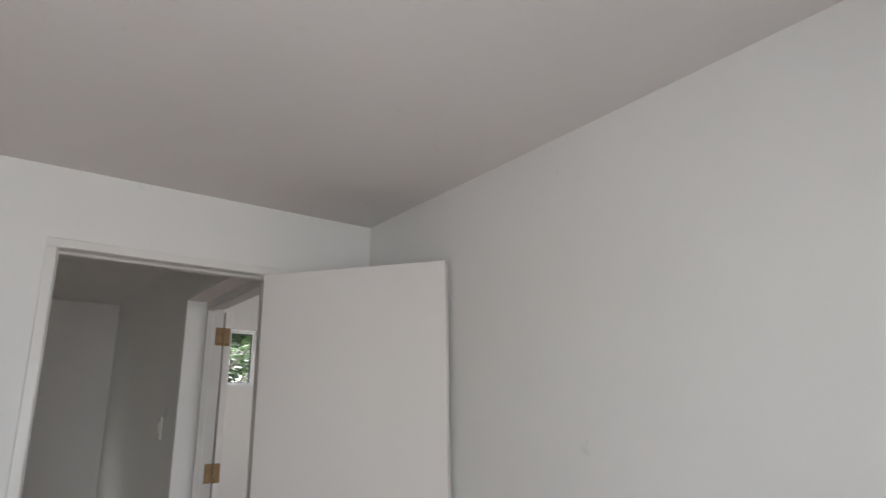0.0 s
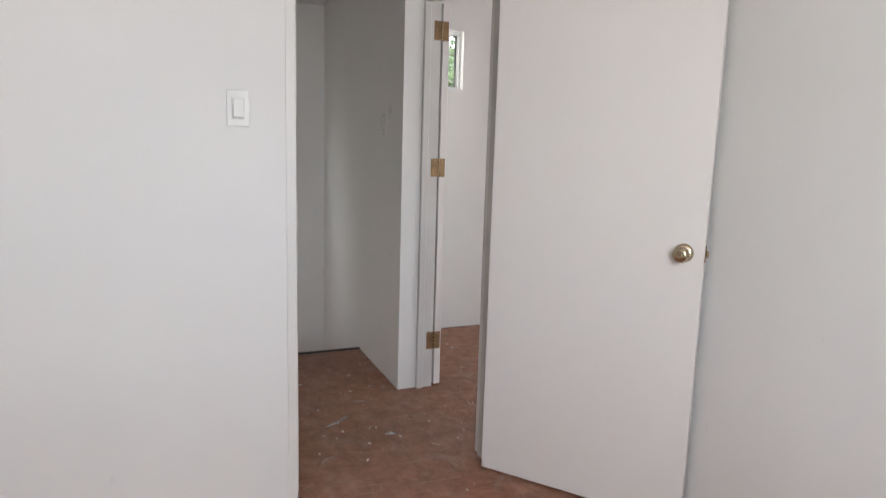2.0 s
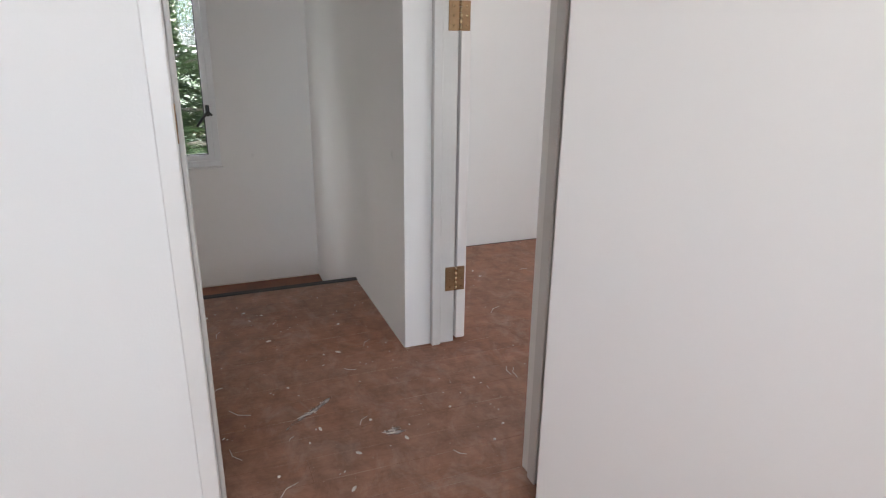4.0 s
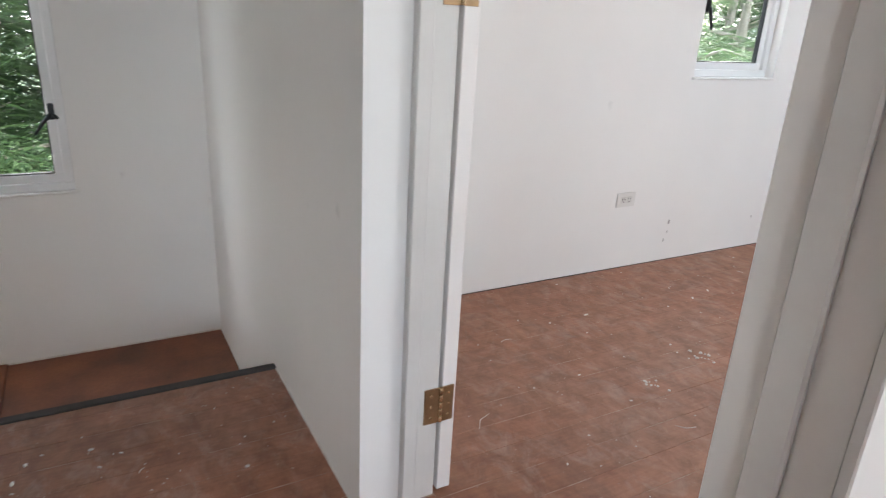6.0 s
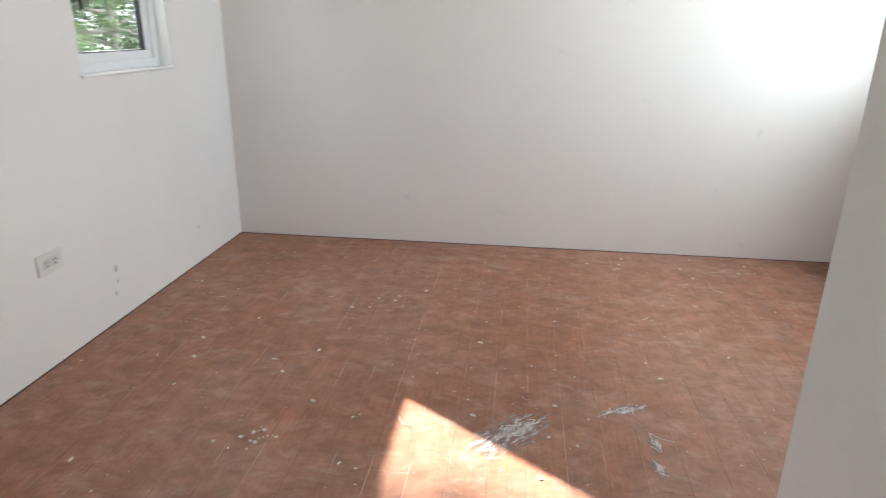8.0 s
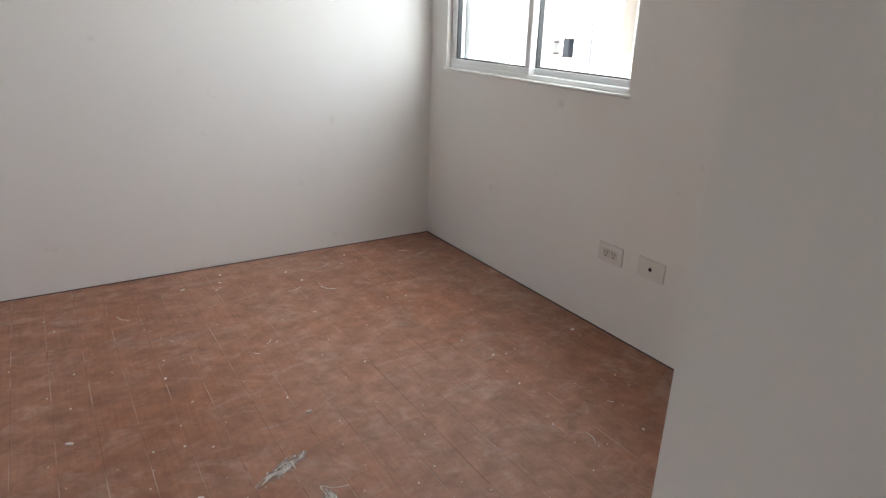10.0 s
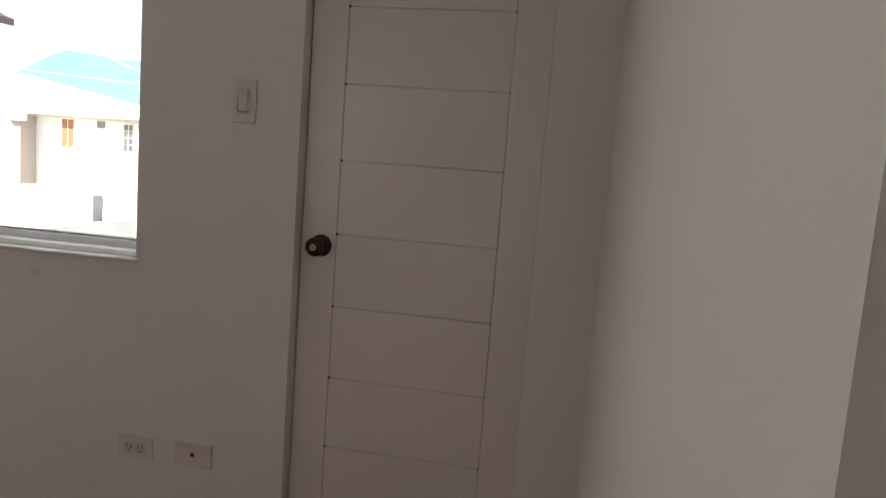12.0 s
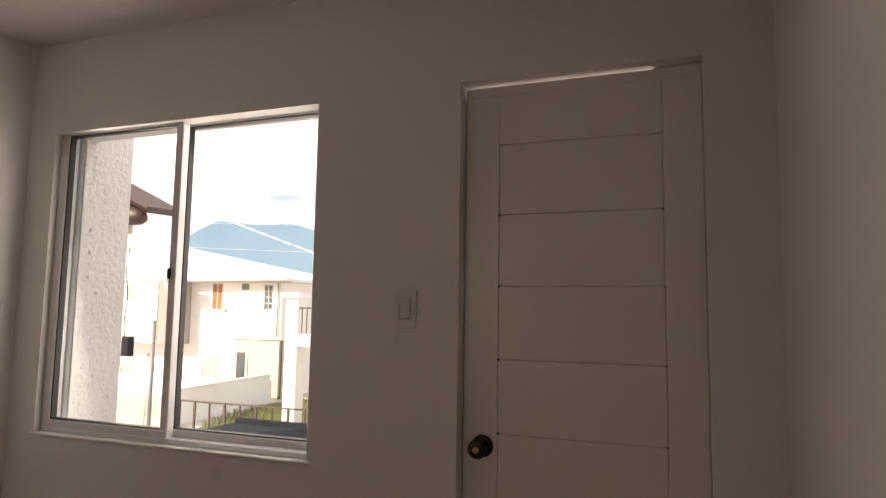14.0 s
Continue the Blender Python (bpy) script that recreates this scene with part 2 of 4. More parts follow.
M_KNOB = painted("brushed_brass_knob", (0.50, 0.41, 0.28), 0.2, 0.06, 30.0, 200.0, 0.05, 0.0003, metal=1.0)
# balcony door's knob: the same brass, with its shade put into the colour
M_SHADEKNOB = painted("shaded_brass_knob", (0.055, 0.04, 0.032), 0.22, 0.1, 30.0, 200.0, 0.05, 0.0003, metal=0.9)
M_HOLE = painted("dark_socket_hole", (0.02, 0.018, 0.016), 0.7, 0.1)
M_PLATE = painted("white_switch_plastic", (0.69, 0.68, 0.65), 0.34, 0.02, 6.0, 150.0, 0.05, 0.0003)
M_ROCKER = painted("ivory_rocker_plastic", (0.60, 0.59, 0.56), 0.30, 0.02, 6.0, 150.0, 0.05, 0.0003)
M_UPVC = painted("white_window_profile", (0.76, 0.77, 0.77), 0.35, 0.03, 4.0, 120.0, 0.06, 0.0005)
M_GASKET = painted("black_window_gasket", (0.025, 0.025, 0.027), 0.6, 0.1)
M_HANDLE = painted("black_cam_handle", (0.015, 0.015, 0.017), 0.4, 0.1)
M_GLASS = glassy("window_glass")
M_RAIL = painted("dark_brown_rail_paint", (0.022, 0.016, 0.014), 0.45, 0.15, 8.0, 90.0, 0.2, 0.001)
M_TREAD = painted("stained_stair_boards", (0.24, 0.090, 0.045), 0.6, 0.2, 5.0, 70.0, 0.3, 0.002)
M_NOSE = painted("grey_nosing_strip", (0.055, 0.046, 0.043), 0.75, 0.2, 15.0, 80.0, 0.3, 0.002)
M_CHIP = painted("plaster_crumbs", (0.72, 0.69, 0.64), 0.85, 0.1, 20.0, 150.0, 0.4, 0.002)
M_SMEAR = painted("dried_skim_coat", (0.56, 0.54, 0.52), 0.85, 0.16, 12.0, 110.0, 0.5, 0.002)
M_FILM = smeared_film("thin_skim_coat_film")
M_STUCCO = painted("rough_white_stucco", (0.88, 0.87, 0.86), 0.85, 0.05, 3.0, 45.0, 0.9, 0.012)
M_FACADE = painted("white_facade", (0.83, 0.82, 0.79), 0.8, 0.04, 0.4, 8.0, 0.2, 0.01)
M_BEIGE = painted("beige_facade", (0.55, 0.50, 0.42), 0.8, 0.05, 0.4, 8.0, 0.2, 0.01)
M_TAUPE = painted("taupe_facade_strip", (0.36, 0.31, 0.28), 0.8, 0.05, 0.4, 8.0, 0.2, 0.01)
M_WROOF = painted("pale_metal_roof", (0.80, 0.80, 0.79), 0.55, 0.05, 0.5, 6.0, 0.2, 0.01)
M_MAROON = painted("maroon_metal_roof", (0.075, 0.036, 0.033), 0.45, 0.1, 2.0, 12.0, 0.2, 0.004)
M_CURTAIN = painted("orange_curtain", (0.36, 0.17, 0.085), 0.8, 0.2, 3.0, 20.0)
M_PANE = painted("dark_far_pane", (0.10, 0.12, 0.13), 0.15, 0.2, 1.0, 10.0)
M_PINK = painted("pale_curtained_pane", (0.50, 0.43, 0.42), 0.4, 0.15, 1.0, 10.0)
M_STEEL = painted("brown_fence_steel", (0.09, 0.065, 0.055), 0.6, 0.15, 3.0, 30.0)
M_DARKSLAB = painted("dark_flashing", (0.022, 0.026, 0.034), 0.75, 0.12, 3.0, 30.0, spec=0.12)
M_CONC = painted("pale_concrete", (0.46, 0.45, 0.43), 0.85, 0.1, 1.5, 25.0, 0.5, 0.006)
M_GRASS = painted("lawn", (0.20, 0.20, 0.10), 0.95, 0.3, 0.25, 3.0, 0.8, 0.05)
M_UNDER = painted("undergrowth", (0.035, 0.06, 0.02), 0.95, 0.35, 0.8, 6.0, 0.8, 0.05)
M_ROADW = painted("pale_dry_ground", (0.52, 0.50, 0.46), 0.9, 0.12, 0.2, 4.0, 0.4, 0.03)
M_BARK = painted("pale_bark", (0.30, 0.27, 0.225), 0.9, 0.2, 4.0, 22.0, 0.9, 0.02)
M_LEAF = leafy("fresh_leaves", (0.055, 0.105, 0.04), (0.16, 0.25, 0.10))
M_TUFT = leafy("pale_grass_blades", (0.16, 0.19, 0.08), (0.27, 0.30, 0.14))
M_LEAFDARK = leafy("shaded_leaves", (0.03, 0.062, 0.022), (0.07, 0.125, 0.042))
M_HILL = haze_glow("far_hill_haze_glow", (0.24, 0.43, 0.62), (0.33, 0.53, 0.70))
M_PIPE = painted("grey_steel_pipe", (0.24, 0.24, 0.25), 0.5, 0.1, 3.0, 30.0)
M_CABLE = painted("black_cable", (0.02, 0.02, 0.02), 0.6, 0.1)


# ---------------------------------------------------------------- mesh helpers
def mesh_object(name, bm, material, parent=None):
    me = bpy.data.meshes.new(name)
    bmesh.ops.recalc_face_normals(bm, faces=bm.faces)
    bm.to_mesh(me)
    bm.free()
    if material:
        me.materials.append(material)
    ob = new(name, me)
    if parent:
        ob.parent = parent
    return ob


def part(name, bm, material, parent, label=""):
    return tagged(mesh_object(name, bm, material, parent), label)


def thing(name, at, label, category, group="", kind=""):
    ob = new(name)
    ob.empty_display_size = 0.05
    ob.matrix_world = at if isinstance(at, Matrix) else Matrix.Translation(at)
    return tagged(ob, label, category, group, kind)


def box(a, b, bevel=0.0, bm=None, segments=1):
    """A box between two corners, its edges rounded by bevel."""
    lo, hi = [min(p, q) for p, q in zip(a, b)], [max(p, q) for p, q in zip(a, b)]
    one = bmesh.new()
    m = Matrix.Translation((Vector(lo) + Vector(hi)) / 2) @ Matrix.Diagonal([q - p for p, q in zip(lo, hi)] + [1])
    bmesh.ops.create_cube(one, size=1, matrix=m)
    if bevel:
        bmesh.ops.bevel(one, geom=one.edges[:], offset=bevel, segments=segments, profile=0.5, affect="EDGES")
    if bm is None:
        return one
    me = bpy.data.meshes.new("temporary")
    one.to_mesh(me)
    one.free()
    bm.from_mesh(me)
    bpy.data.meshes.remove(me)
    return bm


def turned(profile, segments=28):
    """A turned shape about the local z axis from (radius, height) pairs."""
    bm = bmesh.new()
    rings = []
    for r, z in profile:
        rings.append([bm.verts.new((r * math.cos(2 * math.pi * i / segments), r * math.sin(2 * math.pi * i / segments), z)) for i in range(segments)])
    for a, b in zip(rings, rings[1:]):
        for i in range(segments):
            f = bm.faces.new((a[i], a[(i + 1) % segments], b[(i + 1) % segments], b[i]))
            f.smooth = True
    bm.faces.new(rings[0][::-1])
    bm.faces.new(rings[-1])
    return bm


def tube(points, radii, sides=8, bm=None):
    """A tapered tube along points."""
    bm = bm or bmesh.new()
    last = None
    for k, (p, r) in enumerate(zip(points, radii)):
        p = Vector(p)
        q = Vector(points[min(k + 1, len(points) - 1)]) - Vector(points[max(k - 1, 0)])
        turn = q.to_track_quat("Z", "Y")
        ring = [bm.verts.new(p + turn @ Vector((r * math.cos(2 * math.pi * i / sides), r * math.sin(2 * math.pi * i / sides), 0))) for i in range(sides)]
        if last:
            for i in range(sides):
                f = bm.faces.new((last[i], last[(i + 1) % sides], ring[(i + 1) % sides], ring[i]))
                f.smooth = True
        else:
            bm.faces.new(ring[::-1])
        last = ring
    bm.faces.new(last)
    return bm


def wall(name, axis, n0, n1, u0, u1, z0, z1, holes=(), material=None, label="white painted wall, faintly scuffed"):
    """A wall of thickness n0..n1 across axis ('x' or 'y'), along the other, with openings (u0, u1, z0, z1) through it."""
    us = sorted({u0, u1, *[h[i] for h in holes for i in (0, 1)]})
    zs = sorted({z0, z1, *[h[i] for h in holes for i in (2, 3)]})
    solid = {}
    for i in range(len(us) - 1):
        for j in range(len(zs) - 1):
            cu, cz = (us[i] + us[i + 1]) / 2, (zs[j] + zs[j + 1]) / 2
            solid[i, j] = not any(h[0] < cu < h[1] and h[2] < cz < h[3] for h in holes)
    bm = bmesh.new()
    made = {}

    def vert(n, u, z):
        if (n, u, z) not in made:
            made[n, u, z] = bm.verts.new((n, u, z) if axis == "x" else (u, n, z))
        return made[n, u, z]
    for (i, j), full in solid.items():
        if not full:
            continue
        a, b, c, d = us[i], us[i + 1], zs[j], zs[j + 1]
        for n in (n0, n1):
            bm.faces.new((vert(n, a, c), vert(n, b, c), vert(n, b, d), vert(n, a, d)))
        for (di, dj), ends in (((-1, 0), ((a, c), (a, d))), ((1, 0), ((b, c), (b, d))), ((0, -1), ((a, c), (b, c))), ((0, 1), ((a, d), (b, d)))):
            if not solid.get((i + di, j + dj), False):
                (pu, pz), (qu, qz) = ends
                bm.faces.new((vert(n0, pu, pz), vert(n0, qu, qz), vert(n1, qu, qz), vert(n1, pu, pz)))
    ob = mesh_object(name, bm, material or M_WALL)
    return tagged(ob, label, "wall", kind="structure")


# ---------------------------------------------------------------- setting: walls, ceiling
H, H2 = 2.405, 2.46                             # ceilings: first bedroom and hall, second bedroom
FAR_A, WEST_A, EAST_A = -2.95, -2.6, 1.305       # first bedroom
HALL_Y, P1_END = 0.130, 1.336                  # far face of the first bedroom's door wall and its end
STUB_X, STUB_Y, B_WEST = 0.727, 0.944, 0.93    # wall beside the stairs
B_NORTH, B_EAST, B_SOUTH = 2.02, 4.063, -1.3   # second bedroom
STAIR_Y, STAIR_W, LANDING = 2.83, -1.15, -0.37

wall("wall_first_bedroom_door", "y", 0.0, HALL_Y, -2.75, EAST_A, 0, H + 0.14, [(-0.033, 0.85, -0.01, 2.135)])
wall("wall_between_bedrooms", "x", EAST_A, P1_END, B_SOUTH, HALL_Y, 0, H2)
wall("wall_between_bedrooms_end", "x", EAST_A, P1_END, FAR_A - 0.15, B_SOUTH - 0.15, 0, H)
wall("wall_first_bedroom_south", "y", FAR_A - 0.15, FAR_A, -2.75, EAST_A, 0, H, [(-1.0, 0.4, 0.9, 2.1)])
wall("wall_first_bedroom_west", "x", -2.75, WEST_A, FAR_A, 0.0, 0, H)
wall("wall_beside_stairs", "x", STUB_X, B_WEST, STUB_Y, STAIR_Y, -3.1, H2)
wall("wall_over_second_door", "x", STUB_X, B_WEST, HALL_Y, STUB_Y, 2.135, H2)
HIGH = (1.05, 1.552, 1.762, 2.172)
WIN1 = (2.90, 3.514, 0.959, 2.10)
wall("wall_second_bedroom_north", "y", B_NORTH, B_NORTH + 0.14, B_WEST, 4.2, -3.1, H2, [WIN1, HIGH])
wall("wall_second_bedroom_east", "x", B_EAST, B_EAST + 0.14, B_SOUTH, B_NORTH, -3.1, H2)
WIN3 = (2.705, 3.918, 0.915, 2.085)
DOOR3 = (1.513, 2.202, -0.01, 2.10)
wall("wall_second_bedroom_south", "y", B_SOUTH - 0.15, B_SOUTH, EAST_A, 4.2, 0, H2, [WIN3, DOOR3])
WINS = (-0.43, 0.178, 0.395, 1.72)
wall("wall_stairs_north", "y", STAIR_Y, STAIR_Y + 0.14, STAIR_W, B_WEST, -3.1, H, [WINS])
wall("wall_stairs_west", "x", STAIR_W - 0.14, STAIR_W, HALL_Y, STAIR_Y + 0.14, -3.1, H)
wall("wall_under_hall", "y", 0.0, HALL_Y, STAIR_W - 0.14, -0.15, -3.1, -0.12)

for nm, a, b in (("ceiling_first_bedroom", (-2.75, FAR_A - 0.15, H), (EAST_A, 0.07, H + 0.15)),
                 ("ceiling_hall", (STAIR_W - 0.14, 0.07, H), (0.83, STAIR_Y + 0.14, H + 0.15)),
                 ("ceiling_second_bedroom", (0.831, 0.07, H2), (4.2, B_NORTH + 0.14, H2 + 0.15)),
                 ("ceiling_second_bedroom_front", (EAST_A, B_SOUTH - 0.15, H2), (4.2, 0.07, H2 + 0.15))):
    tagged(mesh_object(nm, box(a, b), M_CEIL), "flat off-white painted ceiling", "ceiling", kind="structure")


# ---------------------------------------------------------------- doors
def hinge(parent, place, label="bronze butt hinge with a brass pin", leaf_a=0.038, leaf_b=0.034, height=0.098):
    """A butt hinge whose two plates lie along local x, its pin along z; it faces local -y."""
    h = part("hinge", box((-leaf_a, -0.0035, -height / 2), (-0.005, 0.001, height / 2), 0.0008), M_BRONZE, parent, label)
    h.matrix_local = place
    part("hinge_plate", box((0.005, -0.0035, -height / 2), (leaf_b, 0.001, height / 2), 0.0008), M_BRONZE, h)
    for k in range(5):
        z0 = -height / 2 + k * height / 5
        knuckle = turned([(0.0045, z0 + 0.0006), (0.0058, z0 + 0.002), (0.0058, z0 + height / 5 - 0.002), (0.0045, z0 + height / 5 - 0.0006)], 12)
        bmesh.ops.translate(knuckle, verts=knuckle.verts, vec=(0, -0.003, 0))
        part("knuckle", knuckle, M_PIN, h)
    for sx in (-0.6, 0.6):
        for sz in (-0.32, 0, 0.32):
            s = turned([(0.0036, 0), (0.0036, 0.0008), (0.002, 0.0014)], 10)
            bmesh.ops.rotate(s, verts=s.verts, matrix=Matrix.Rotation(math.pi / 2, 3, "X"))
            bmesh.ops.translate(s, verts=s.verts, vec=((leaf_a if sx < 0 else leaf_b) * sx, -0.0035, sz * height))
            part("screw", s, M_PIN, h)
    return h


def knob(parent, place, material=None):
    """A round keyed knob on a rose; it stands out along local z."""
    k = part("door_knob", turned([(0.012, 0.0), (0.011, 0.022), (0.017, 0.030), (0.0265, 0.040), (0.0285, 0.050), (0.0265, 0.060), (0.018, 0.066), (0.010, 0.0665)]), material or M_KNOB, parent, "round brass door knob with a key slot")
    k.matrix_local = place
    part("rose", turned([(0.033, 0.0), (0.0325, 0.004), (0.026, 0.009), (0.013, 0.011)]), material or M_KNOB, k)
    part("key_face", turned([(0.0095, 0.0660), (0.0095, 0.0685), (0.008, 0.0692)], 20), M_PIN, k)
    part("key_slot", box((-0.0012, -0.005, 0.0685), (0.0012, 0.005, 0.0696)), M_HOLE, k)
    return k


# first bedroom's door: jambs lining the opening, the leaf swung into the room
door1 = thing("door_1", (0, 0, 0), "white flush wooden door standing wide open into the bedroom", "door", kind="structure")
part("jamb", box((-0.033, -0.002, 0), (0.004, HALL_Y + 0.002, 2.10), 0.003), M_JAMB, door1)
part("jamb", box((0.815, -0.002, 0), (0.85, HALL_Y + 0.002, 2.10), 0.003), M_JAMB, door1)
part("door_head", box((-0.033, -0.002, 2.10), (0.85, HALL_Y + 0.002, 2.135), 0.003), M_JAMB, door1)
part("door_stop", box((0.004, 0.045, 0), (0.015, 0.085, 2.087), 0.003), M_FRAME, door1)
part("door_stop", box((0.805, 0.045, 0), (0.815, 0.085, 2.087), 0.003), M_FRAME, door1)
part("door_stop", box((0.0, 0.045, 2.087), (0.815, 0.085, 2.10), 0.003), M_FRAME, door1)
strike = part("strike_plate", box((0.002, 0.012, 0.990), (0.006, 0.036, 1.060), 0.0008), M_BRONZE, door1, "bronze strike plate")
part("strike_hole", box((0.005, 0.018, 1.010), (0.0066, 0.030, 1.040)), M_HOLE, strike)
LEAF_ANGLE = math.atan2(-0.643, 0.483)
leaf1_at = Matrix.Translation((0.768, -0.030, 0)) @ Matrix.Rotation(LEAF_ANGLE, 4, "Z")
leaf1 = part("leaf", box((0.0, 0.0, 0.012), (0.805, 0.040, 2.09), 0.002), M_DOOR, door1, "white enamelled flush door leaf")
leaf1.matrix_local = leaf1_at
knob(leaf1, pose(0.738, -0.001, 1.008, 90, 0, 0))
knob(leaf1, pose(0.738, 0.041, 1.008, -90, 0, 0))
part("latch_plate", box((0.8045, 0.008, 0.978), (0.8065, 0.032, 1.038), 0.0008), M_BRONZE, leaf1)
part("latch_bolt", box((0.806, 0.013, 0.996), (0.815, 0.027, 1.020), 0.003), M_PIN, leaf1)
for hz in (0.275, 1.19, 1.95):
    hinge(door1, Matrix.Translation((0.8135, -0.004, hz)) @ Matrix.Rotation(radians(-90), 4, "Z"))

# second bedroom's door: frame in the passage, leaf folded back flat against the room's wall
door2 = thing("door_2", (0, 0, 0), "white flush wooden door folded back flat against the bedroom wall", "door", kind="structure")
J0, J1 = 0.83, 0.926
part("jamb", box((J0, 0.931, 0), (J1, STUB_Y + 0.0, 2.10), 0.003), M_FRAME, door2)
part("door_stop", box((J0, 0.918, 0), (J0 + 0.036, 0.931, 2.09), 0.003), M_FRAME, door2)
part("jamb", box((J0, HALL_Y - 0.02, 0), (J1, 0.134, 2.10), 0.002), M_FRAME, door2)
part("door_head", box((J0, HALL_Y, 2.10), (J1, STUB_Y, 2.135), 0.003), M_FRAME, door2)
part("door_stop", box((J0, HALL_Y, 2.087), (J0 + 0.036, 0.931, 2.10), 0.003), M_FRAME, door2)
leaf2 = part("leaf", box((0.936, 0.931, 0.012), (0.974, 1.700, 2.09), 0.002), M_DOOR, door2, "white enamelled flush door leaf")
knob(leaf2, pose(0.975, 1.635, 1.03, 0, 90, 0))
for hz in (0.272, 1.238, 1.95):
    hinge(door2, Matrix.Translation((0.931, 0.931, hz)), leaf_a=0.044, leaf_b=0.036)

# balcony door, shut: seven grooved boards between stiles, a gap of daylight above
door3 = thing("door_3", (0, 0, 0), "white panelled door, shut, daylight showing in the gap above it", "door", kind="structure")
D0, D1, DF = 1.5135, 2.199, B_SOUTH - 0.048      # leaf between x, and its front face
gl, gr, groove = 2.090, 1.620, [1.905, 1.691, 1.475, 1.258, 1.043, 0.827, 0.609, 0.393, 0.170]
leaf3 = part("leaf", box((gl + 0.002, DF - 0.04, 0.012), (D1, DF, 2.062), 0.002), M_DOORGLOSS, door3, "white enamelled door leaf with horizontal grooves")
part("stile", box((D0, DF - 0.04, 0.012), (gr - 0.002, DF, 2.062), 0.002), M_DOORGLOSS, leaf3)
part("top_rail", box((gr - 0.002, DF - 0.04, groove[0] + 0.003), (gl + 0.002, DF, 2.062), 0.002), M_DOORGLOSS, leaf3)
part("bottom_rail", box((gr - 0.002, DF - 0.04, 0.012), (gl + 0.002, DF, groove[-1] - 0.003), 0.002), M_DOORGLOSS, leaf3)
for a, b in zip(groove, groove[1:]):
    part("panel_board", box((gr - 0.001, DF - 0.036, b + 0.001), (gl + 0.001, DF - 0.0008, a - 0.001), 0.0018), M_DOORGLOSS, leaf3)
    for gx, r in ((gl + 0.0005, 0.0032), (gr - 0.0005, 0.0020)):
        part("groove_end", box((gx - r, DF - 0.004, b - r), (gx + r, DF + 0.0004, b + r)), M_HOLE, leaf3)
part("groove_backing", box((gr - 0.002, DF - 0.030, groove[-1] - 0.003), (gl + 0.002, DF - 0.006, groove[0] + 0.003)), M_DOORGLOSS, leaf3)
part("top_lip", box((D0, DF - 0.007, 2.062), (D1, DF, 2.0925), 0.0015), M_DOORGLOSS, leaf3)
knob(leaf3, pose(2.137, DF, 1.005, 90, 0, 180), M_SHADEKNOB)
part("jamb", box((DOOR3[0] - 0.001, B_SOUTH - 0.15, 0), (DOOR3[0] + 0.005, B_SOUTH - 0.094, 2.10)), M_FRAME, door3)
part("jamb", box((DOOR3[1] - 0.008, B_SOUTH - 0.15, 0), (DOOR3[1] + 0.001, B_SOUTH - 0.094, 2.10)), M_FRAME, door3)
# added block that stops the daylight line short of the leaf's end
part("gap_blocker", box((D0, DF - 0.036, 2.093), (1.64, DF - 0.004, 2.0995), 0.002), M_DOORGLOSS, door3)
part("threshold", box((DOOR3[0], B_SOUTH - 0.15, -0.005), (DOOR3[1], B_SOUTH - 0.02, 0.010), 0.003), M_TREAD, door3)


# ---------------------------------------------------------------- windows
def pane_in(parent, u0, u1, y, z0, z1, facing, s=0.038):
    """One framed sash with its gasket and glass; facing is +1 where the room lies towards +y."""
    sash = part("sash", box((u0, y - 0.018, z0), (u1, y + 0.018, z0 + s), 0.003), M_UPVC, parent)
    part("sash_rail", box((u0, y - 0.018, z1 - s), (u1, y + 0.018, z1), 0.003), M_UPVC, sash)
    part("sash_stile", box((u0, y - 0.0178, z0 + s), (u0 + s, y + 0.0178, z1 - s), 0.003), M_UPVC, sash)
    part("sash_stile", box((u1 - s, y - 0.0178, z0 + s), (u1, y + 0.0178, z1 - s), 0.003), M_UPVC, sash)
    g = 0.005
    for a, b in (((u0 + s, z0 + s), (u1 - s, z0 + s + g)), ((u0 + s, z1 - s - g), (u1 - s, z1 - s)), ((u0 + s, z0 + s + g), (u0 + s + g, z1 - s - g)), ((u1 - s - g, z0 + s + g), (u1 - s, z1 - s - g))):
        part("gasket", box((a[0], y - 0.012, a[1]), (b[0], y + 0.012, b[1])), M_GASKET, sash)
    pane = part("pane", box((u0 + s, y - 0.003, z0 + s), (u1 - s, y + 0.003, z1 - s)), M_GLASS, sash, "clear window pane")
    pane.visible_shadow = False
    return sash


def window(name, opening, y, depth, facing, splits, label, frame_w=0.036, sash_w=0.038):
    """A framed window in an opening of a wall along x. y: the frame's plane; splits: sashes (u0, u1, offset)."""
    u0, u1, z0, z1 = opening
    w = thing(name, (0, 0, 0), label, "window", kind="structure")
    f = frame_w
    part("window_frame", box((u0, y - 0.035, z0), (u1, y + 0.035, z0 + f), 0.003), M_UPVC, w)
    part("window_frame", box((u0, y - 0.035, z1 - f), (u1, y + 0.035, z1), 0.003), M_UPVC, w)
    part("window_frame", box((u0, y - 0.0348, z0 + f), (u0 + f, y + 0.0348, z1 - f), 0.003), M_UPVC, w)
    part("window_frame", box((u1 - f, y - 0.0348, z0 + f), (u1, y + 0.0348, z1 - f), 0.003), M_UPVC, w)
    for a, b, off in splits:
        pane_in(w, a, b, y + off, z0 + f - 0.004, z1 - f + 0.004, facing, sash_w)
    return w


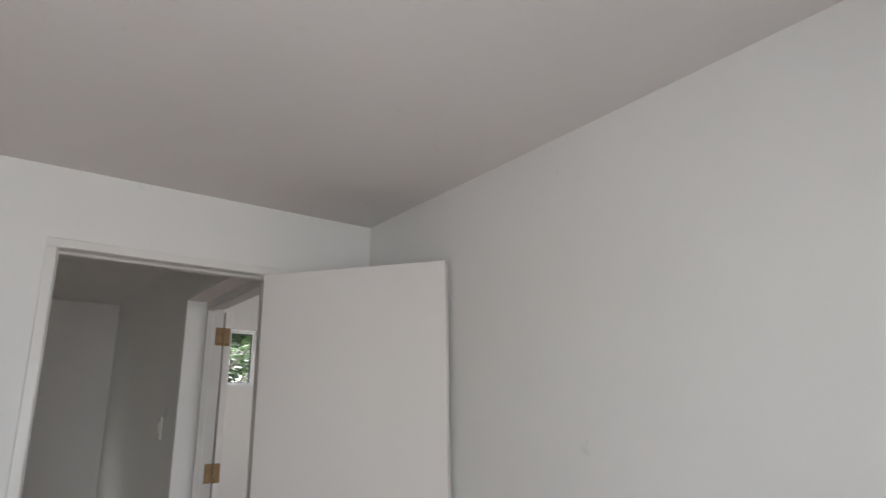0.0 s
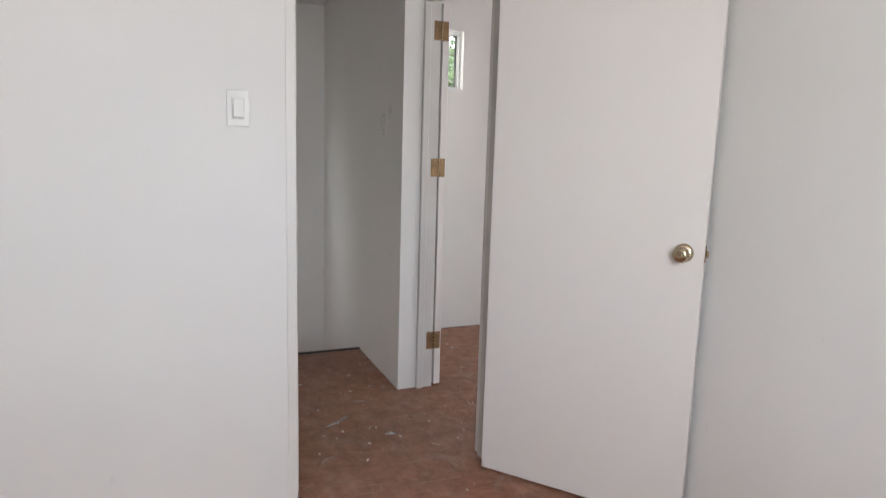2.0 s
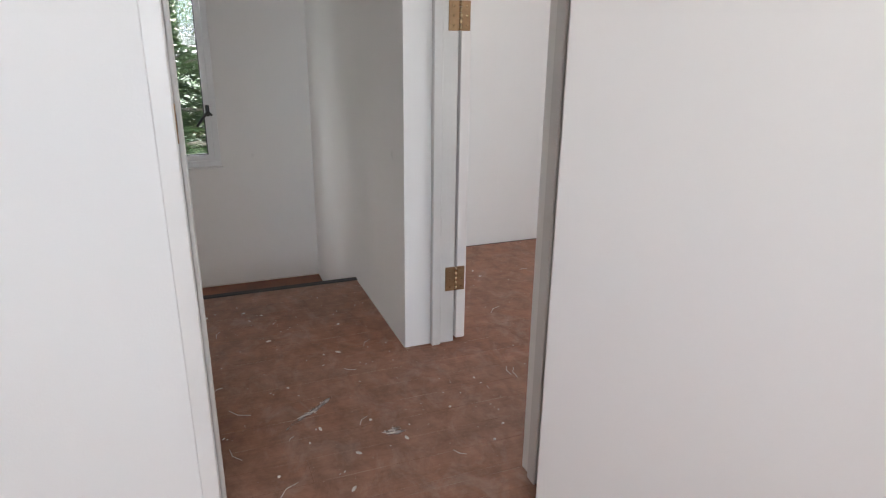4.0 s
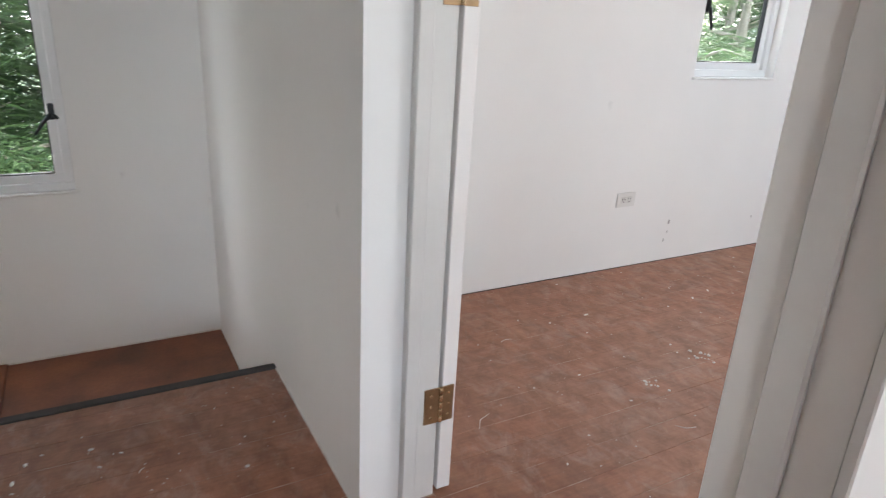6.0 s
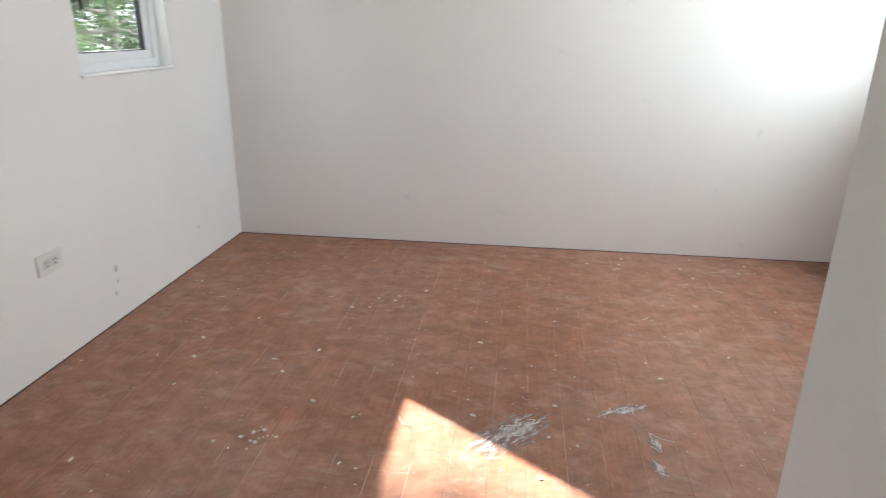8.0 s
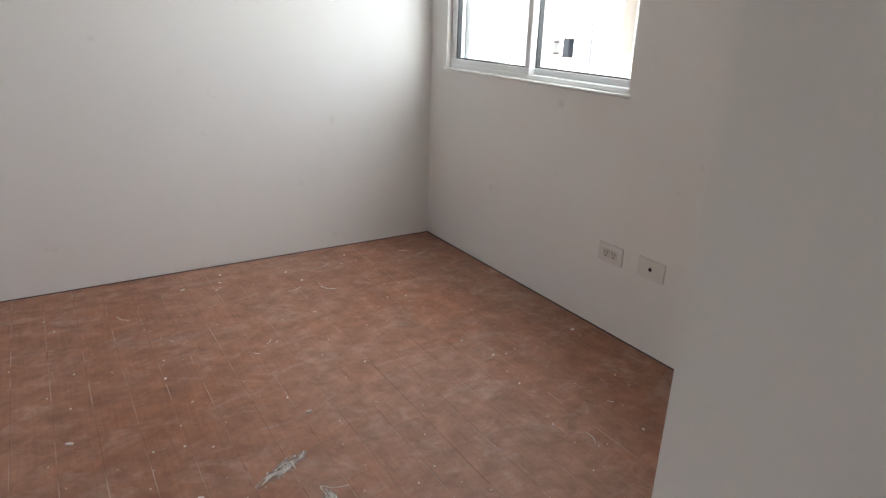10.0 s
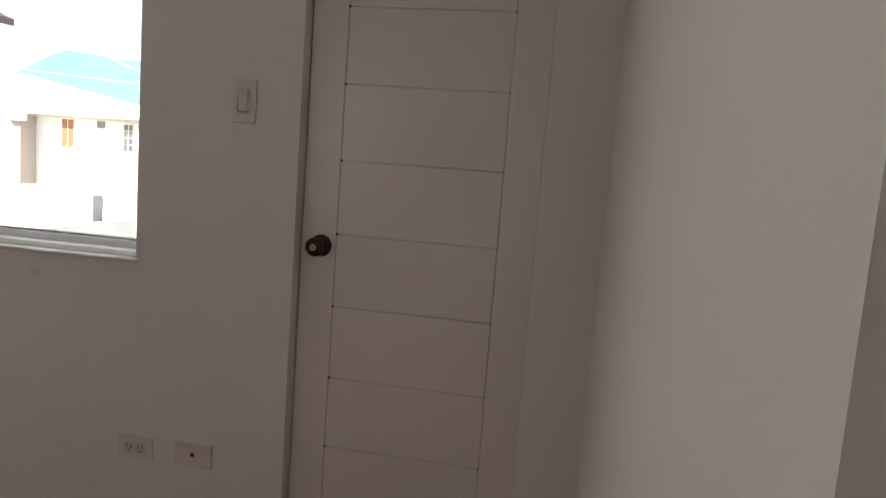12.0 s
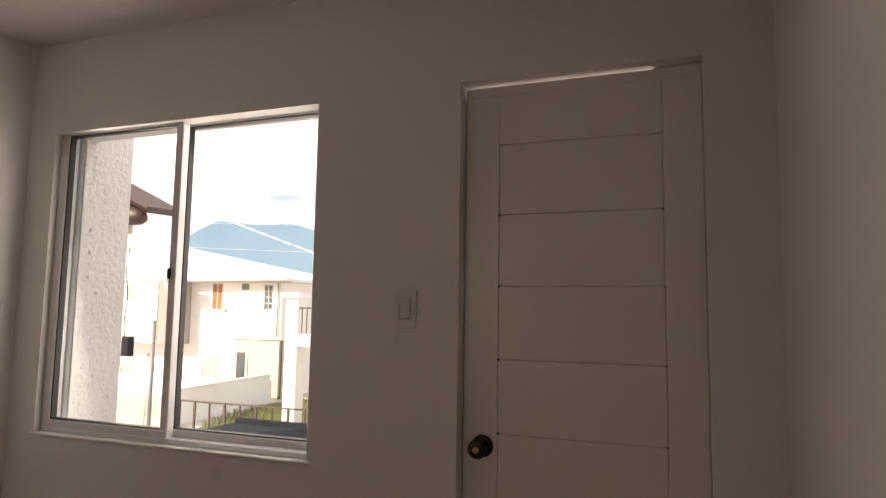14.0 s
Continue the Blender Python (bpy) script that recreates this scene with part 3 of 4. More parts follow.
def sill_lip(parent, opening, face, facing):
    """The white bead of plaster along the lower edge of an opening."""
    u0, u1, z0, _ = opening
    points = [(u0 - 0.012 + (u1 - u0 + 0.024) * i / 24, face + facing * 0.002, z0 - 0.004 + 0.0012 * math.sin(i * 1.7)) for i in range(25)]
    part("window_sill", tube(points, [0.0065 + 0.0012 * math.sin(i * 2.3) for i in range(25)], 8), M_WALL, parent, "white plaster bead under the window")


w1 = window("window_1", WIN1, B_NORTH + 0.085, 0.14, -1, [(WIN1[0] + 0.03, WIN1[1] - 0.03, 0.0)], "white framed window looking onto trees")
sill_lip(w1, WIN1, B_NORTH, -1)
h1 = part("cam_handle", box((2.968, B_NORTH + 0.042, 1.265), (2.988, B_NORTH + 0.068, 1.325), 0.004), M_HANDLE, w1, "black cam handle")
part("lever", tube([(2.978, B_NORTH + 0.040, 1.290), (2.986, B_NORTH + 0.032, 1.240), (2.998, B_NORTH + 0.028, 1.185)], [0.009, 0.008, 0.006], 10), M_HANDLE, h1)
w2 = window("window_2", HIGH, B_NORTH + 0.085, 0.14, -1, [(HIGH[0] + 0.012, HIGH[1] - 0.012, 0.0)], "small high white framed window onto leaves", frame_w=0.016, sash_w=0.014)
w4 = window("window_4", WINS, STAIR_Y + 0.055, 0.14, -1, [(WINS[0] + 0.03, WINS[1] - 0.03, 0.0)], "white casement window above the stair landing")
sill_lip(w4, WINS, STAIR_Y, -1)
hd = part("cam_handle", box((0.118, STAIR_Y + 0.012, 0.695), (0.140, STAIR_Y + 0.040, 0.760), 0.004), M_HANDLE, w4, "black cam handle")
part("lever", tube([(0.130, STAIR_Y + 0.008, 0.722), (0.100, STAIR_Y + 0.002, 0.690), (0.062, STAIR_Y - 0.004, 0.640)], [0.009, 0.008, 0.007], 10), M_HANDLE, hd)
part("lever_tip", tube([(0.130, STAIR_Y + 0.006, 0.722), (0.152, STAIR_Y + 0.004, 0.700)], [0.008, 0.006], 8), M_HANDLE, hd)

YF3 = B_SOUTH - 0.062
w3 = window("window_3", (*WIN3[:3], WIN3[3] + 0.040), YF3, 0.15, 1, [(3.300, WIN3[1] - 0.010, 0.016), (WIN3[0] + 0.004, 3.338, -0.020)], "white sliding window with two sashes, view onto houses and hills", frame_w=0.020, sash_w=0.030)
sill_lip(w3, WIN3, B_SOUTH, 1)
part("sash_lock", box((3.318, YF3 + 0.034, 1.50), (3.332, YF3 + 0.044, 1.54), 0.003), M_GASKET, w3, "small dark sash lock")
part("roller_screw", turned([(0.006, 0.0), (0.006, 0.003), (0.003, 0.005)], 12), M_UPVC, w3).matrix_local = pose(3.315, YF3 + 0.035, WIN3[3] - 0.012, -90, 0, 0)
w5 = window("window_5", (-1.0, 0.4, 0.9, 2.1), FAR_A - 0.06, 0.15, 1, [(-0.97, -0.3, 0.0), (-0.3, 0.37, 0.0)], "white framed bedroom window")


# ---------------------------------------------------------------- switches and outlets
def plate_bm(w, h, d=0.007):
    return box((-w / 2, -h / 2, 0), (w / 2, h / 2, d), 0.003, segments=2)


def light_switch(place, label):
    """A single rocker switch; it stands out along local z, upright along local y."""
    s = thing("light_switch", place, label, "switch", group="light switches")
    part("cover_plate", plate_bm(0.074, 0.122), M_PLATE, s)
    part("rocker_bezel", box((-0.021, -0.036, 0.006), (0.021, 0.036, 0.0095), 0.0015), M_ROCKER, s)
    r = box((-0.016, -0.030, 0.008), (0.016, 0.030, 0.0135), 0.002)
    bmesh.ops.rotate(r, verts=r.verts, cent=(0, 0, 0.009), matrix=Matrix.Rotation(radians(4), 3, "X"))
    part("rocker", r, M_PLATE, s)
    part("rocker_gap", box((-0.0175, -0.0315, 0.0092), (0.0175, -0.0300, 0.0101)), M_HOLE, s)
    part("rocker_gap", box((-0.0178, -0.0300, 0.0092), (-0.0163, 0.0100, 0.0101)), M_HOLE, s)
    return s


def outlet(place, label, sockets=2):
    """A wide outlet plate: two three-pin sockets or one cable hole."""
    s = thing("wall_outlet", place, label, "outlet", group="wall outlets")
    part("cover_plate", plate_bm(0.122, 0.074), M_PLATE, s)
    if sockets == 2:
        for cx in (-0.019, 0.019):
            part("socket", box((cx - 0.0165, -0.0165, 0.006), (cx + 0.0165, 0.0165, 0.0085), 0.0015), M_ROCKER, s)
            for sx, sy, w, h in ((-0.0065, 0.004, 0.0026, 0.0085), (0.0065, 0.004, 0.0026, 0.0085), (0.0, -0.009, 0.006, 0.0045)):
                part("pin_slot", box((cx + sx - w / 2, sy - h / 2, 0.0080), (cx + sx + w / 2, sy + h / 2, 0.0092)), M_HOLE, s)
    else:
        part("cable_ring", turned([(0.011, 0.006), (0.010, 0.0085), (0.0075, 0.0088)], 20), M_ROCKER, s)
        part("cable_hole", turned([(0.0072, 0.006), (0.0072, 0.0092)], 16), M_HOLE, s)
    return s


SOUTH = lambda x, z, y: pose(x, y, z, 90, 0, 0)        # faces -y
NORTH = lambda x, z, y: pose(x, y, z, 90, 0, 180)      # faces +y
light_switch(SOUTH(-0.190, 1.452, 0.0), "white single rocker switch on the bedroom wall beside the door")
light_switch(pose(STUB_X, 1.251, 1.468, 90, 0, -90), "white single rocker switch on the wall by the stairs")
light_switch(NORTH(2.372, 1.405, B_SOUTH), "white single rocker switch between window and balcony door")
outlet(SOUTH(2.566, 0.366, B_NORTH), "white twin socket outlet low on the bedroom wall")
outlet(NORTH(2.688, 0.322, B_SOUTH), "white twin socket outlet low under the window")
outlet(NORTH(2.492, 0.328, B_SOUTH), "white cable outlet plate with a single hole", 1)


def putty(x, z, r, seed):
    """A filled nail hole, a grey smudge a hair proud of the wall."""
    rng = random.Random(seed)
    bm = bmesh.new()
    ring = [bm.verts.new((x + r * rng.uniform(0.6, 1.1) * math.cos(a), B_NORTH - 0.0012, z + 1.5 * r * rng.uniform(0.6, 1.1) * math.sin(a))) for a in [i * math.pi / 5 for i in range(10)]]
    mid = bm.verts.new((x, B_NORTH - 0.0022, z))
    for i in range(10):
        bm.faces.new((mid, ring[i], ring[(i + 1) % 10]))
    tagged(mesh_object("putty_smudge", bm, M_SMEAR), "small grey putty smudge on the white wall", "smudge", group="putty smudges")


putty(2.905, 0.215, 0.010, 1)
putty(2.885, 0.115, 0.008, 2)
putty(2.905, 0.160, 0.006, 3)
putty(3.587, 0.178, 0.007, 4)

# ---------------------------------------------------------------- stairs and balustrade
stairs = thing("staircase", (0, 0, 0), "bare wooden stairs with a landing under the window", "stairs", kind="structure")
NOSE_Y = 1.743
part("nosing", box((-0.155, NOSE_Y - 0.028, -0.03), (STUB_X, NOSE_Y + 0.006, 0.005), 0.003), M_NOSE, stairs, "worn grey nosing strip at the stair head")
part("riser", box((-0.155, NOSE_Y, -0.185), (STUB_X, NOSE_Y + 0.012, -0.03)), M_TREAD, stairs)
part("tread", box((-0.155, NOSE_Y + 0.004, -0.210), (STUB_X, 1.98, -0.185), 0.004), M_TREAD, stairs)
part("riser", box((-0.155, 1.965, LANDING), (STUB_X, 1.977, -0.210)), M_TREAD, stairs)
part("landing", box((STAIR_W, NOSE_Y + 0.012, LANDING - 0.06), (STUB_X, STAIR_Y, LANDING), 0.003), M_TREAD, stairs, "stained brown landing boards")
part("stringer_edge", box((-0.215, 1.99, LANDING), (-0.175, STAIR_Y - 0.02, LANDING + 0.018), 0.004), M_TREAD, stairs)
for k in range(13):
    y1, z1 = NOSE_Y - 0.02 - 0.12 * k, LANDING - 0.19 * (k + 1)
    part("tread", box((STAIR_W, y1 - 0.13, z1 - 0.03), (-0.17, y1 + 0.012, z1), 0.004), M_TREAD, stairs)
    part("riser", box((STAIR_W, y1, z1), (-0.17, y1 + 0.012, z1 + 0.19)), M_TREAD, stairs)
tagged(mesh_object("floor_below", box((STAIR_W - 0.1, 0.0, -3.05), (B_WEST, STAIR_Y, -2.95)), M_ROADW), "pale floor of the storey below", "floor", kind="structure")
tagged(mesh_object("wall_hall_edge", box((-0.18, HALL_Y, -3.0), (-0.155, NOSE_Y, -0.06)), M_WALL), "white wall under the hall's edge", "wall", kind="structure")

rail = thing("balustrade", (0, 0, 0), "dark brown painted steel balustrade beside the stairwell", "railing")
RX = -0.165
for py in (1.60, 0.20):
    post = part("post", box((RX - 0.022, py - 0.022, 0.0), (RX + 0.022, py + 0.022, 0.905), 0.004), M_RAIL, rail)
    part("base_plate", box((RX - 0.038, py - 0.038, 0.0), (RX + 0.038, py + 0.038, 0.008), 0.002), M_RAIL, post)
part("handrail", box((RX - 0.036, 0.14, 0.905), (RX + 0.036, 1.635, 0.945), 0.008, segments=2), M_RAIL, rail)
for z in (0.11, 0.29, 0.47, 0.65, 0.80):
    part("bar", box((RX - 0.012, 0.222, z - 0.020), (RX + 0.012, 1.578, z + 0.020), 0.003), M_RAIL, rail)
for py in (0.68, 1.14):
    part("stay", box((RX - 0.016, py - 0.016, 0.0), (RX + 0.016, py + 0.016, 0.904), 0.003), M_RAIL, rail)


# ---------------------------------------------------------------- outside: ground, houses, hills
def ground_z(x, y):
    return -3.1 - 0.85 * min(1.0, max(0.0, (-y - 4) / 14)) + (0.9 * min(1.0, max(0.0, (-y - 60) / 200)))


bm = bmesh.new()
xs = [-3000, -300, -60, -30] + [-20 + 2.5 * i for i in range(33)] + [80, 120, 300, 3000]
ys = [-3000, -600, -200, -100, -60] + [-50 + 2.5 * i for i in range(29)] + [30, 60, 300, 3000]
grid = [[bm.verts.new((x, y, ground_z(x, y))) for y in ys] for x in xs]
for i in range(len(xs) - 1):
    for j in range(len(ys) - 1):
        bm.faces.new((grid[i][j], grid[i + 1][j], grid[i + 1][j + 1], grid[i][j + 1]))
tagged(mesh_object("ground", bm, M_ROADW), "pale dry open ground between the houses", "ground", kind="structure")


def ragged_patch(name, cx, cy, rx, ry, lift, material, label, category, seed):
    rng = random.Random(seed)
    bm = bmesh.new()
    n = 40
    mid = bm.verts.new((cx, cy, ground_z(cx, cy) + lift))
    rings = []
    for k in (0.35, 0.7, 1.0):
        ring = []
        for i in range(n):
            a = 2 * math.pi * i / n
            q = k * (1 + (rng.uniform(-0.15, 0.12) if k == 1.0 else 0))
            x, y = cx + rx * q * math.cos(a), cy + ry * q * math.sin(a)
            ring.append(bm.verts.new((x, y, ground_z(x, y) + lift)))
        rings.append(ring)
    for i in range(n):
        bm.faces.new((mid, rings[0][i], rings[0][(i + 1) % n]))
        for a, b in zip(rings, rings[1:]):
            bm.faces.new((a[i], b[i], b[(i + 1) % n], a[(i + 1) % n]))
    return tagged(mesh_object(name, bm, material), label, category, kind="structure")


ragged_patch("lawn", 19.2, -28.5, 4.2, 7.5, 0.03, M_GRASS, "rough green grass lot", "grass", 4)
ragged_patch("undergrowth", 3.0, 50.0, 90.0, 46.5, 0.02, M_UNDER, "dark leafy undergrowth behind the house", "undergrowth", 5)
rng = random.Random(8)
bm = bmesh.new()
for k in range(5200):
    a, q = rng.uniform(0, 6.283), math.sqrt(rng.random())
    x, y = 19.2 + 4.0 * q * math.cos(a), -28.5 + 7.2 * q * math.sin(a)
    z, h, t = ground_z(x, y) + 0.03, rng.uniform(0.12, 0.4), rng.uniform(0, 3.14)
    dx, dy, lean = 0.03 * math.cos(t), 0.03 * math.sin(t), rng.uniform(-0.12, 0.12)
    bm.faces.new((bm.verts.new((x - dx, y - dy, z)), bm.verts.new((x + dx, y + dy, z)), bm.verts.new((x + lean, y + lean, z + h))))
tagged(mesh_object("grass_tufts", bm, M_TUFT), "uneven grass tufts on the vacant lot", "grass", kind="stuff")


def far_window(parent, x0, x1, z0, z1, y, pane_mat, bars=0, grille=False):
    """A window in a facade that looks towards +y."""
    w = part("window", box((x0 - 0.05, y - 0.02, z0 - 0.05), (x1 + 0.05, y + 0.03, z0), 0.005), M_FACADE, parent)
    part("frame", box((x0 - 0.05, y - 0.02, z1), (x1 + 0.05, y + 0.04, z1 + 0.06), 0.005), M_FACADE, w)
    part("frame", box((x0 - 0.05, y - 0.02, z0), (x0, y + 0.035, z1), 0.005), M_UPVC, w)
    part("frame", box((x1, y - 0.02, z0), (x1 + 0.05, y + 0.035, z1), 0.005), M_UPVC, w)
    part("pane", box((x0, y - 0.02, z0), (x1, y + 0.006, z1)), pane_mat, w)
    for k in range(bars):
        z = z0 + (z1 - z0) * (k + 1) / (bars + 1)
        part("bar", box((x0, y + 0.006, z - 0.018), (x1, y + 0.022, z + 0.018)), M_UPVC, w)
    if grille:
        x = (x0 + x1) / 2
        part("bar", box((x - 0.018, y + 0.006, z0), (x + 0.018, y + 0.026, z1)), M_UPVC, w)
    return w


def hip_roof(name, x0, x1, y0, y1, z, rise, ridge_a, ridge_b, over, material, parent):
    """A hipped roof over a rectangle, with a fascia."""
    bm = bmesh.new()
    a, b, c, d = (x0 - over, y1 + over), (x1 + over, y1 + over), (x1 + over, y0 - over), (x0 - over, y0 - over)
    low = [bm.verts.new((*p, z - 0.18)) for p in (a, b, c, d)]
    top = [bm.verts.new((*p, z)) for p in (a, b, c, d)]
    ym = (y0 + y1) / 2
    r0, r1 = bm.verts.new((ridge_a, ym, z + rise)), bm.verts.new((ridge_b, ym, z + rise))
    for i in range(4):
        bm.faces.new((low[i], low[(i + 1) % 4], top[(i + 1) % 4], top[i]))
    bm.faces.new((top[0], top[1], r1, r0))
    bm.faces.new((top[1], top[2], r1))
    bm.faces.new((top[2], top[3], r0, r1))
    bm.faces.new((top[3], top[0], r0))
    bm.faces.new(low[::-1])
    return part(name, bm, material, parent)


def on_site(ob, origin):
    """Lets a part written in world coordinates sit under a thing that stands at origin."""
    ob.matrix_parent_inverse = Matrix.Translation(origin).inverted()
    return ob


HY = -33.0
HOUSE_AT = Vector((30, HY, -3.95))
house = thing("house", HOUSE_AT, "cream two-storey house with a pale hipped roof", "house")
on_site(part("wall", box((24.6, HY - 9, -3.95), (45.0, HY, 3.20), 0.02), M_FACADE, house), HOUSE_AT)
made = [hip_roof("roof", 24.6, 45.0, HY - 9, HY, 3.32, 2.65, 36.4, 40.5, 0.80, M_WROOF, house),
        part("soffit", box((23.9, HY, 3.06), (45.6, HY + 0.72, 3.12), 0.01), M_BEIGE, house),
        part("annex_wall", box((24.42, HY - 0.5, -3.95), (27.95, HY + 0.10, -0.42), 0.02), M_BEIGE, house, "beige ground-floor wall"),
        part("annex_roof", box((24.35, HY, -0.42), (28.05, HY + 0.22, -0.32), 0.01), M_FACADE, house),
        part("side_wing", box((33.2, HY, -0.85), (38.2, HY + 1.2, 3.06), 0.02), M_FACADE, house),
        part("wing_edge", box((31.55, HY, -0.85), (33.18, HY + 1.15, 3.05), 0.02), M_TAUPE, house, "taupe wall strip"),
        part("gutter", tube([(23.85, HY + 0.84, 3.20), (45.5, HY + 0.84, 3.20)], [0.07, 0.07], 8), M_FACADE, house),
        part("downpipe", tube([(24.85, HY + 0.1, 3.1), (24.85, HY + 0.1, -0.3)], [0.05, 0.05], 8), M_CONC, house),
        part("corner_post", box((24.36, HY + 0.10, -3.95), (24.52, HY + 0.24, -0.42), 0.01), M_STEEL, house),
        far_window(house, 29.10, 29.86, 1.38, 3.00, HY, M_CURTAIN, 0, True),
        far_window(house, 27.05, 27.60, 2.62, 3.02, HY, M_PANE),
        far_window(house, 25.30, 25.88, 1.42, 2.92, HY, M_PANE, 3, True),
        far_window(house, 28.95, 30.38, -3.25, -1.55, HY, M_PINK, 0, True),
        part("vent_pipe", tube([(28.75, HY, 1.30), (28.75, HY + 0.16, 1.26)], [0.06, 0.06], 8), M_PANE, house),
        part("door", box((27.02, HY + 0.10, -3.95), (27.68, HY + 0.15, -1.25), 0.01), M_PANE, house, "dark green entrance door"),
        part("door_frame", box((26.86, HY + 0.10, -3.95), (27.00, HY + 0.17, -1.20), 0.01), M_FACADE, house),
        far_window(house, 34.4, 35.0, -3.0, -1.6, HY, M_PINK, 0, False),
        far_window(house, 36.2, 36.8, -3.0, -1.6, HY, M_PINK, 0, False),
        far_window(house, 34.9, 35.7, 1.9, 2.9, HY + 1.2, M_PINK, 0, True)]
for o in made:
    on_site(o, HOUSE_AT)

ac = thing("air_conditioner", (31.72, HY + 1.15, 2.98), "white window air conditioner on the house wall", "air conditioner")
part("casing", box((-0.60, 0.0, -0.30), (0.60, 0.5, 0.28), 0.03), M_UPVC, ac)
part("fan_grille", box((-0.25, 0.5, -0.25), (0.45, 0.515, 0.25), 0.01), M_PANE, ac)
for k in range(5):
    part("louvre", box((-0.25, 0.515, -0.22 + 0.1 * k), (0.45, 0.53, -0.19 + 0.1 * k)), M_UPVC, ac)

far_house = thing("house", (18.0, -46, -3.95), "pale distant house among trees", "house")
for o in (part("wall", box((12.0, -52, -3.95), (23.2, -46, 1.6), 0.02), M_FACADE, far_house),
          hip_roof("roof", 12.0, 23.2, -52, -46, 1.6, 1.8, 15, 19, 0.6, M_MAROON, far_house),
          far_window(far_house, 20.4, 21.6, -0.8, 0.6, -46, M_PANE, 1),
          far_window(far_house, 21.9, 22.6, -3.2, -1.6, -46, M_CURTAIN, 1)):
    on_site(o, (18.0, -46, -3.95))

bwall = thing("boundary_wall", (24.0, -31.2, -3.95), "white boundary wall round the grass lot", "wall")
part("wall_panel", box((-0.1, -0.1, 0), (13, 0.1, 1.2), 0.01), M_FACADE, bwall)
side = part("wall_panel", box((-0.10, 0.1, 0), (0.10, 8.6, 1.62), 0.01), M_FACADE, bwall)
side.matrix_local = Matrix.Rotation(radians(4.5), 4, "Z")
cap = part("coping", box((-0.14, 0.1, 1.62), (0.14, 8.6, 1.69), 0.01), M_FACADE, bwall)
cap.matrix_local = Matrix.Rotation(radians(4.5), 4, "Z")
part("coping", box((-0.1, -0.14, 1.2), (13.05, 0.14, 1.27), 0.01), M_FACADE, bwall)

porch = thing("porch_column", (18.33, -25, -3.9), "white porch column with an iron balcony rail", "column")
part("shaft", box((-0.33, -0.33, 0), (0.33, 0.33, 5.85), 0.02), M_FACADE, porch)
part("capital", box((-0.45, -0.45, 5.85), (0.45, 0.45, 6.1), 0.03), M_FACADE, porch)
part("balcony_slab", box((-3.6, -2.0, 3.65), (-0.34, 0.3, 4.22), 0.02), M_FACADE, porch)
part("balcony_rail", box((-3.6, 0.2, 5.36), (-0.34, 0.26, 5.44), 0.01), M_STEEL, porch)
for k in range(12):
    x = -0.5 - 0.25 * k
    part("baluster", box((x - 0.02, 0.21, 4.22), (x + 0.02, 0.25, 5.36)), M_STEEL, porch)

fence = thing("fence", (18.5, -21.5, -3.97), "brown steel fence round the grass lot", "fence")
part("top_bar", box((-3.1, -0.03, 1.46), (3.1, 0.03, 1.53), 0.01), M_STEEL, fence)
part("bottom_bar", box((-3.1, -0.02, 0.12), (3.1, 0.02, 0.17), 0.01), M_STEEL, fence)
for k in range(9):
    x = -3.06 + 0.765 * k
    part("post", box((x - (0.05 if k % 2 else 0.03), -0.04, 0.0), (x + (0.05 if k % 2 else 0.03), 0.04, 1.5), 0.01), M_STEEL, fence)

POLE_X = 15.25
pole = thing("utility_pole", (POLE_X, -12, ground_z(POLE_X, -12)), "pale concrete utility pole with a dark service box on a bracket", "pole")
part("shaft", tube([(0, 0, 0), (0, 0, 9.5)], [0.14, 0.11], 14), M_CONC, pole)
BOX_Z = 0.18 - ground_z(POLE_X, -12)
service = part("service_box", box((-0.71, -0.06, BOX_Z), (-0.45, 0.12, BOX_Z + 0.48), 0.02), M_DARKSLAB, pole, "dark service box")
part("box_lid", box((-0.725, -0.075, BOX_Z + 0.48), (-0.435, 0.135, BOX_Z + 0.50), 0.006), M_STEEL, service)
part("box_door", box((-0.69, 0.12, BOX_Z + 0.04), (-0.47, 0.127, BOX_Z + 0.44), 0.004), M_DARKSLAB, service)
for z in (BOX_Z + 0.08, BOX_Z + 0.38):
    part("strap", turned([(0.138, z - 0.02), (0.144, z), (0.138, z + 0.02)], 16), M_STEEL, pole)
    part("bracket", box((-0.46, 0.0, z - 0.015), (-0.12, 0.03, z + 0.015)), M_STEEL, pole)
part("riser_cable", tube([(-0.48, 0.05, BOX_Z + 0.46), (-0.44, 0.06, BOX_Z + 0.9), (-0.50, 0.05, BOX_Z + 1.5), (-0.40, 0.05, BOX_Z + 2.2), (-0.47, 0.04, BOX_Z + 2.75)], [0.016] * 5, 6), M_CABLE, pole, "black riser cable")
part("slack_cable", tube([(-0.50, 0.10, BOX_Z + 0.2), (-0.44, 0.12, BOX_Z - 0.05), (-0.47, 0.10, BOX_Z - 0.32), (-0.52, 0.08, BOX_Z - 0.4)], [0.014] * 4, 6), M_CABLE, pole, "black slack cable")
part("cross_arm", box((-0.9, -0.06, 7.2), (0.9, 0.06, 7.32), 0.01), M_STEEL, pole)
thin = thing("service_pipe", (13.88, -12, ground_z(13.88, -12)), "thin grey steel pipe standing by the road", "pipe")
part("pipe", tube([(0, 0, 0), (0, 0, 1.04 - ground_z(13.88, -12))], [0.05, 0.045], 10), M_PIPE, thin)
part("pipe_cap", turned([(0.05, 0.0), (0.055, 0.02), (0.03, 0.05)], 12), M_PIPE, thin).matrix_local = pose(0, 0, 1.04 - ground_z(13.88, -12))


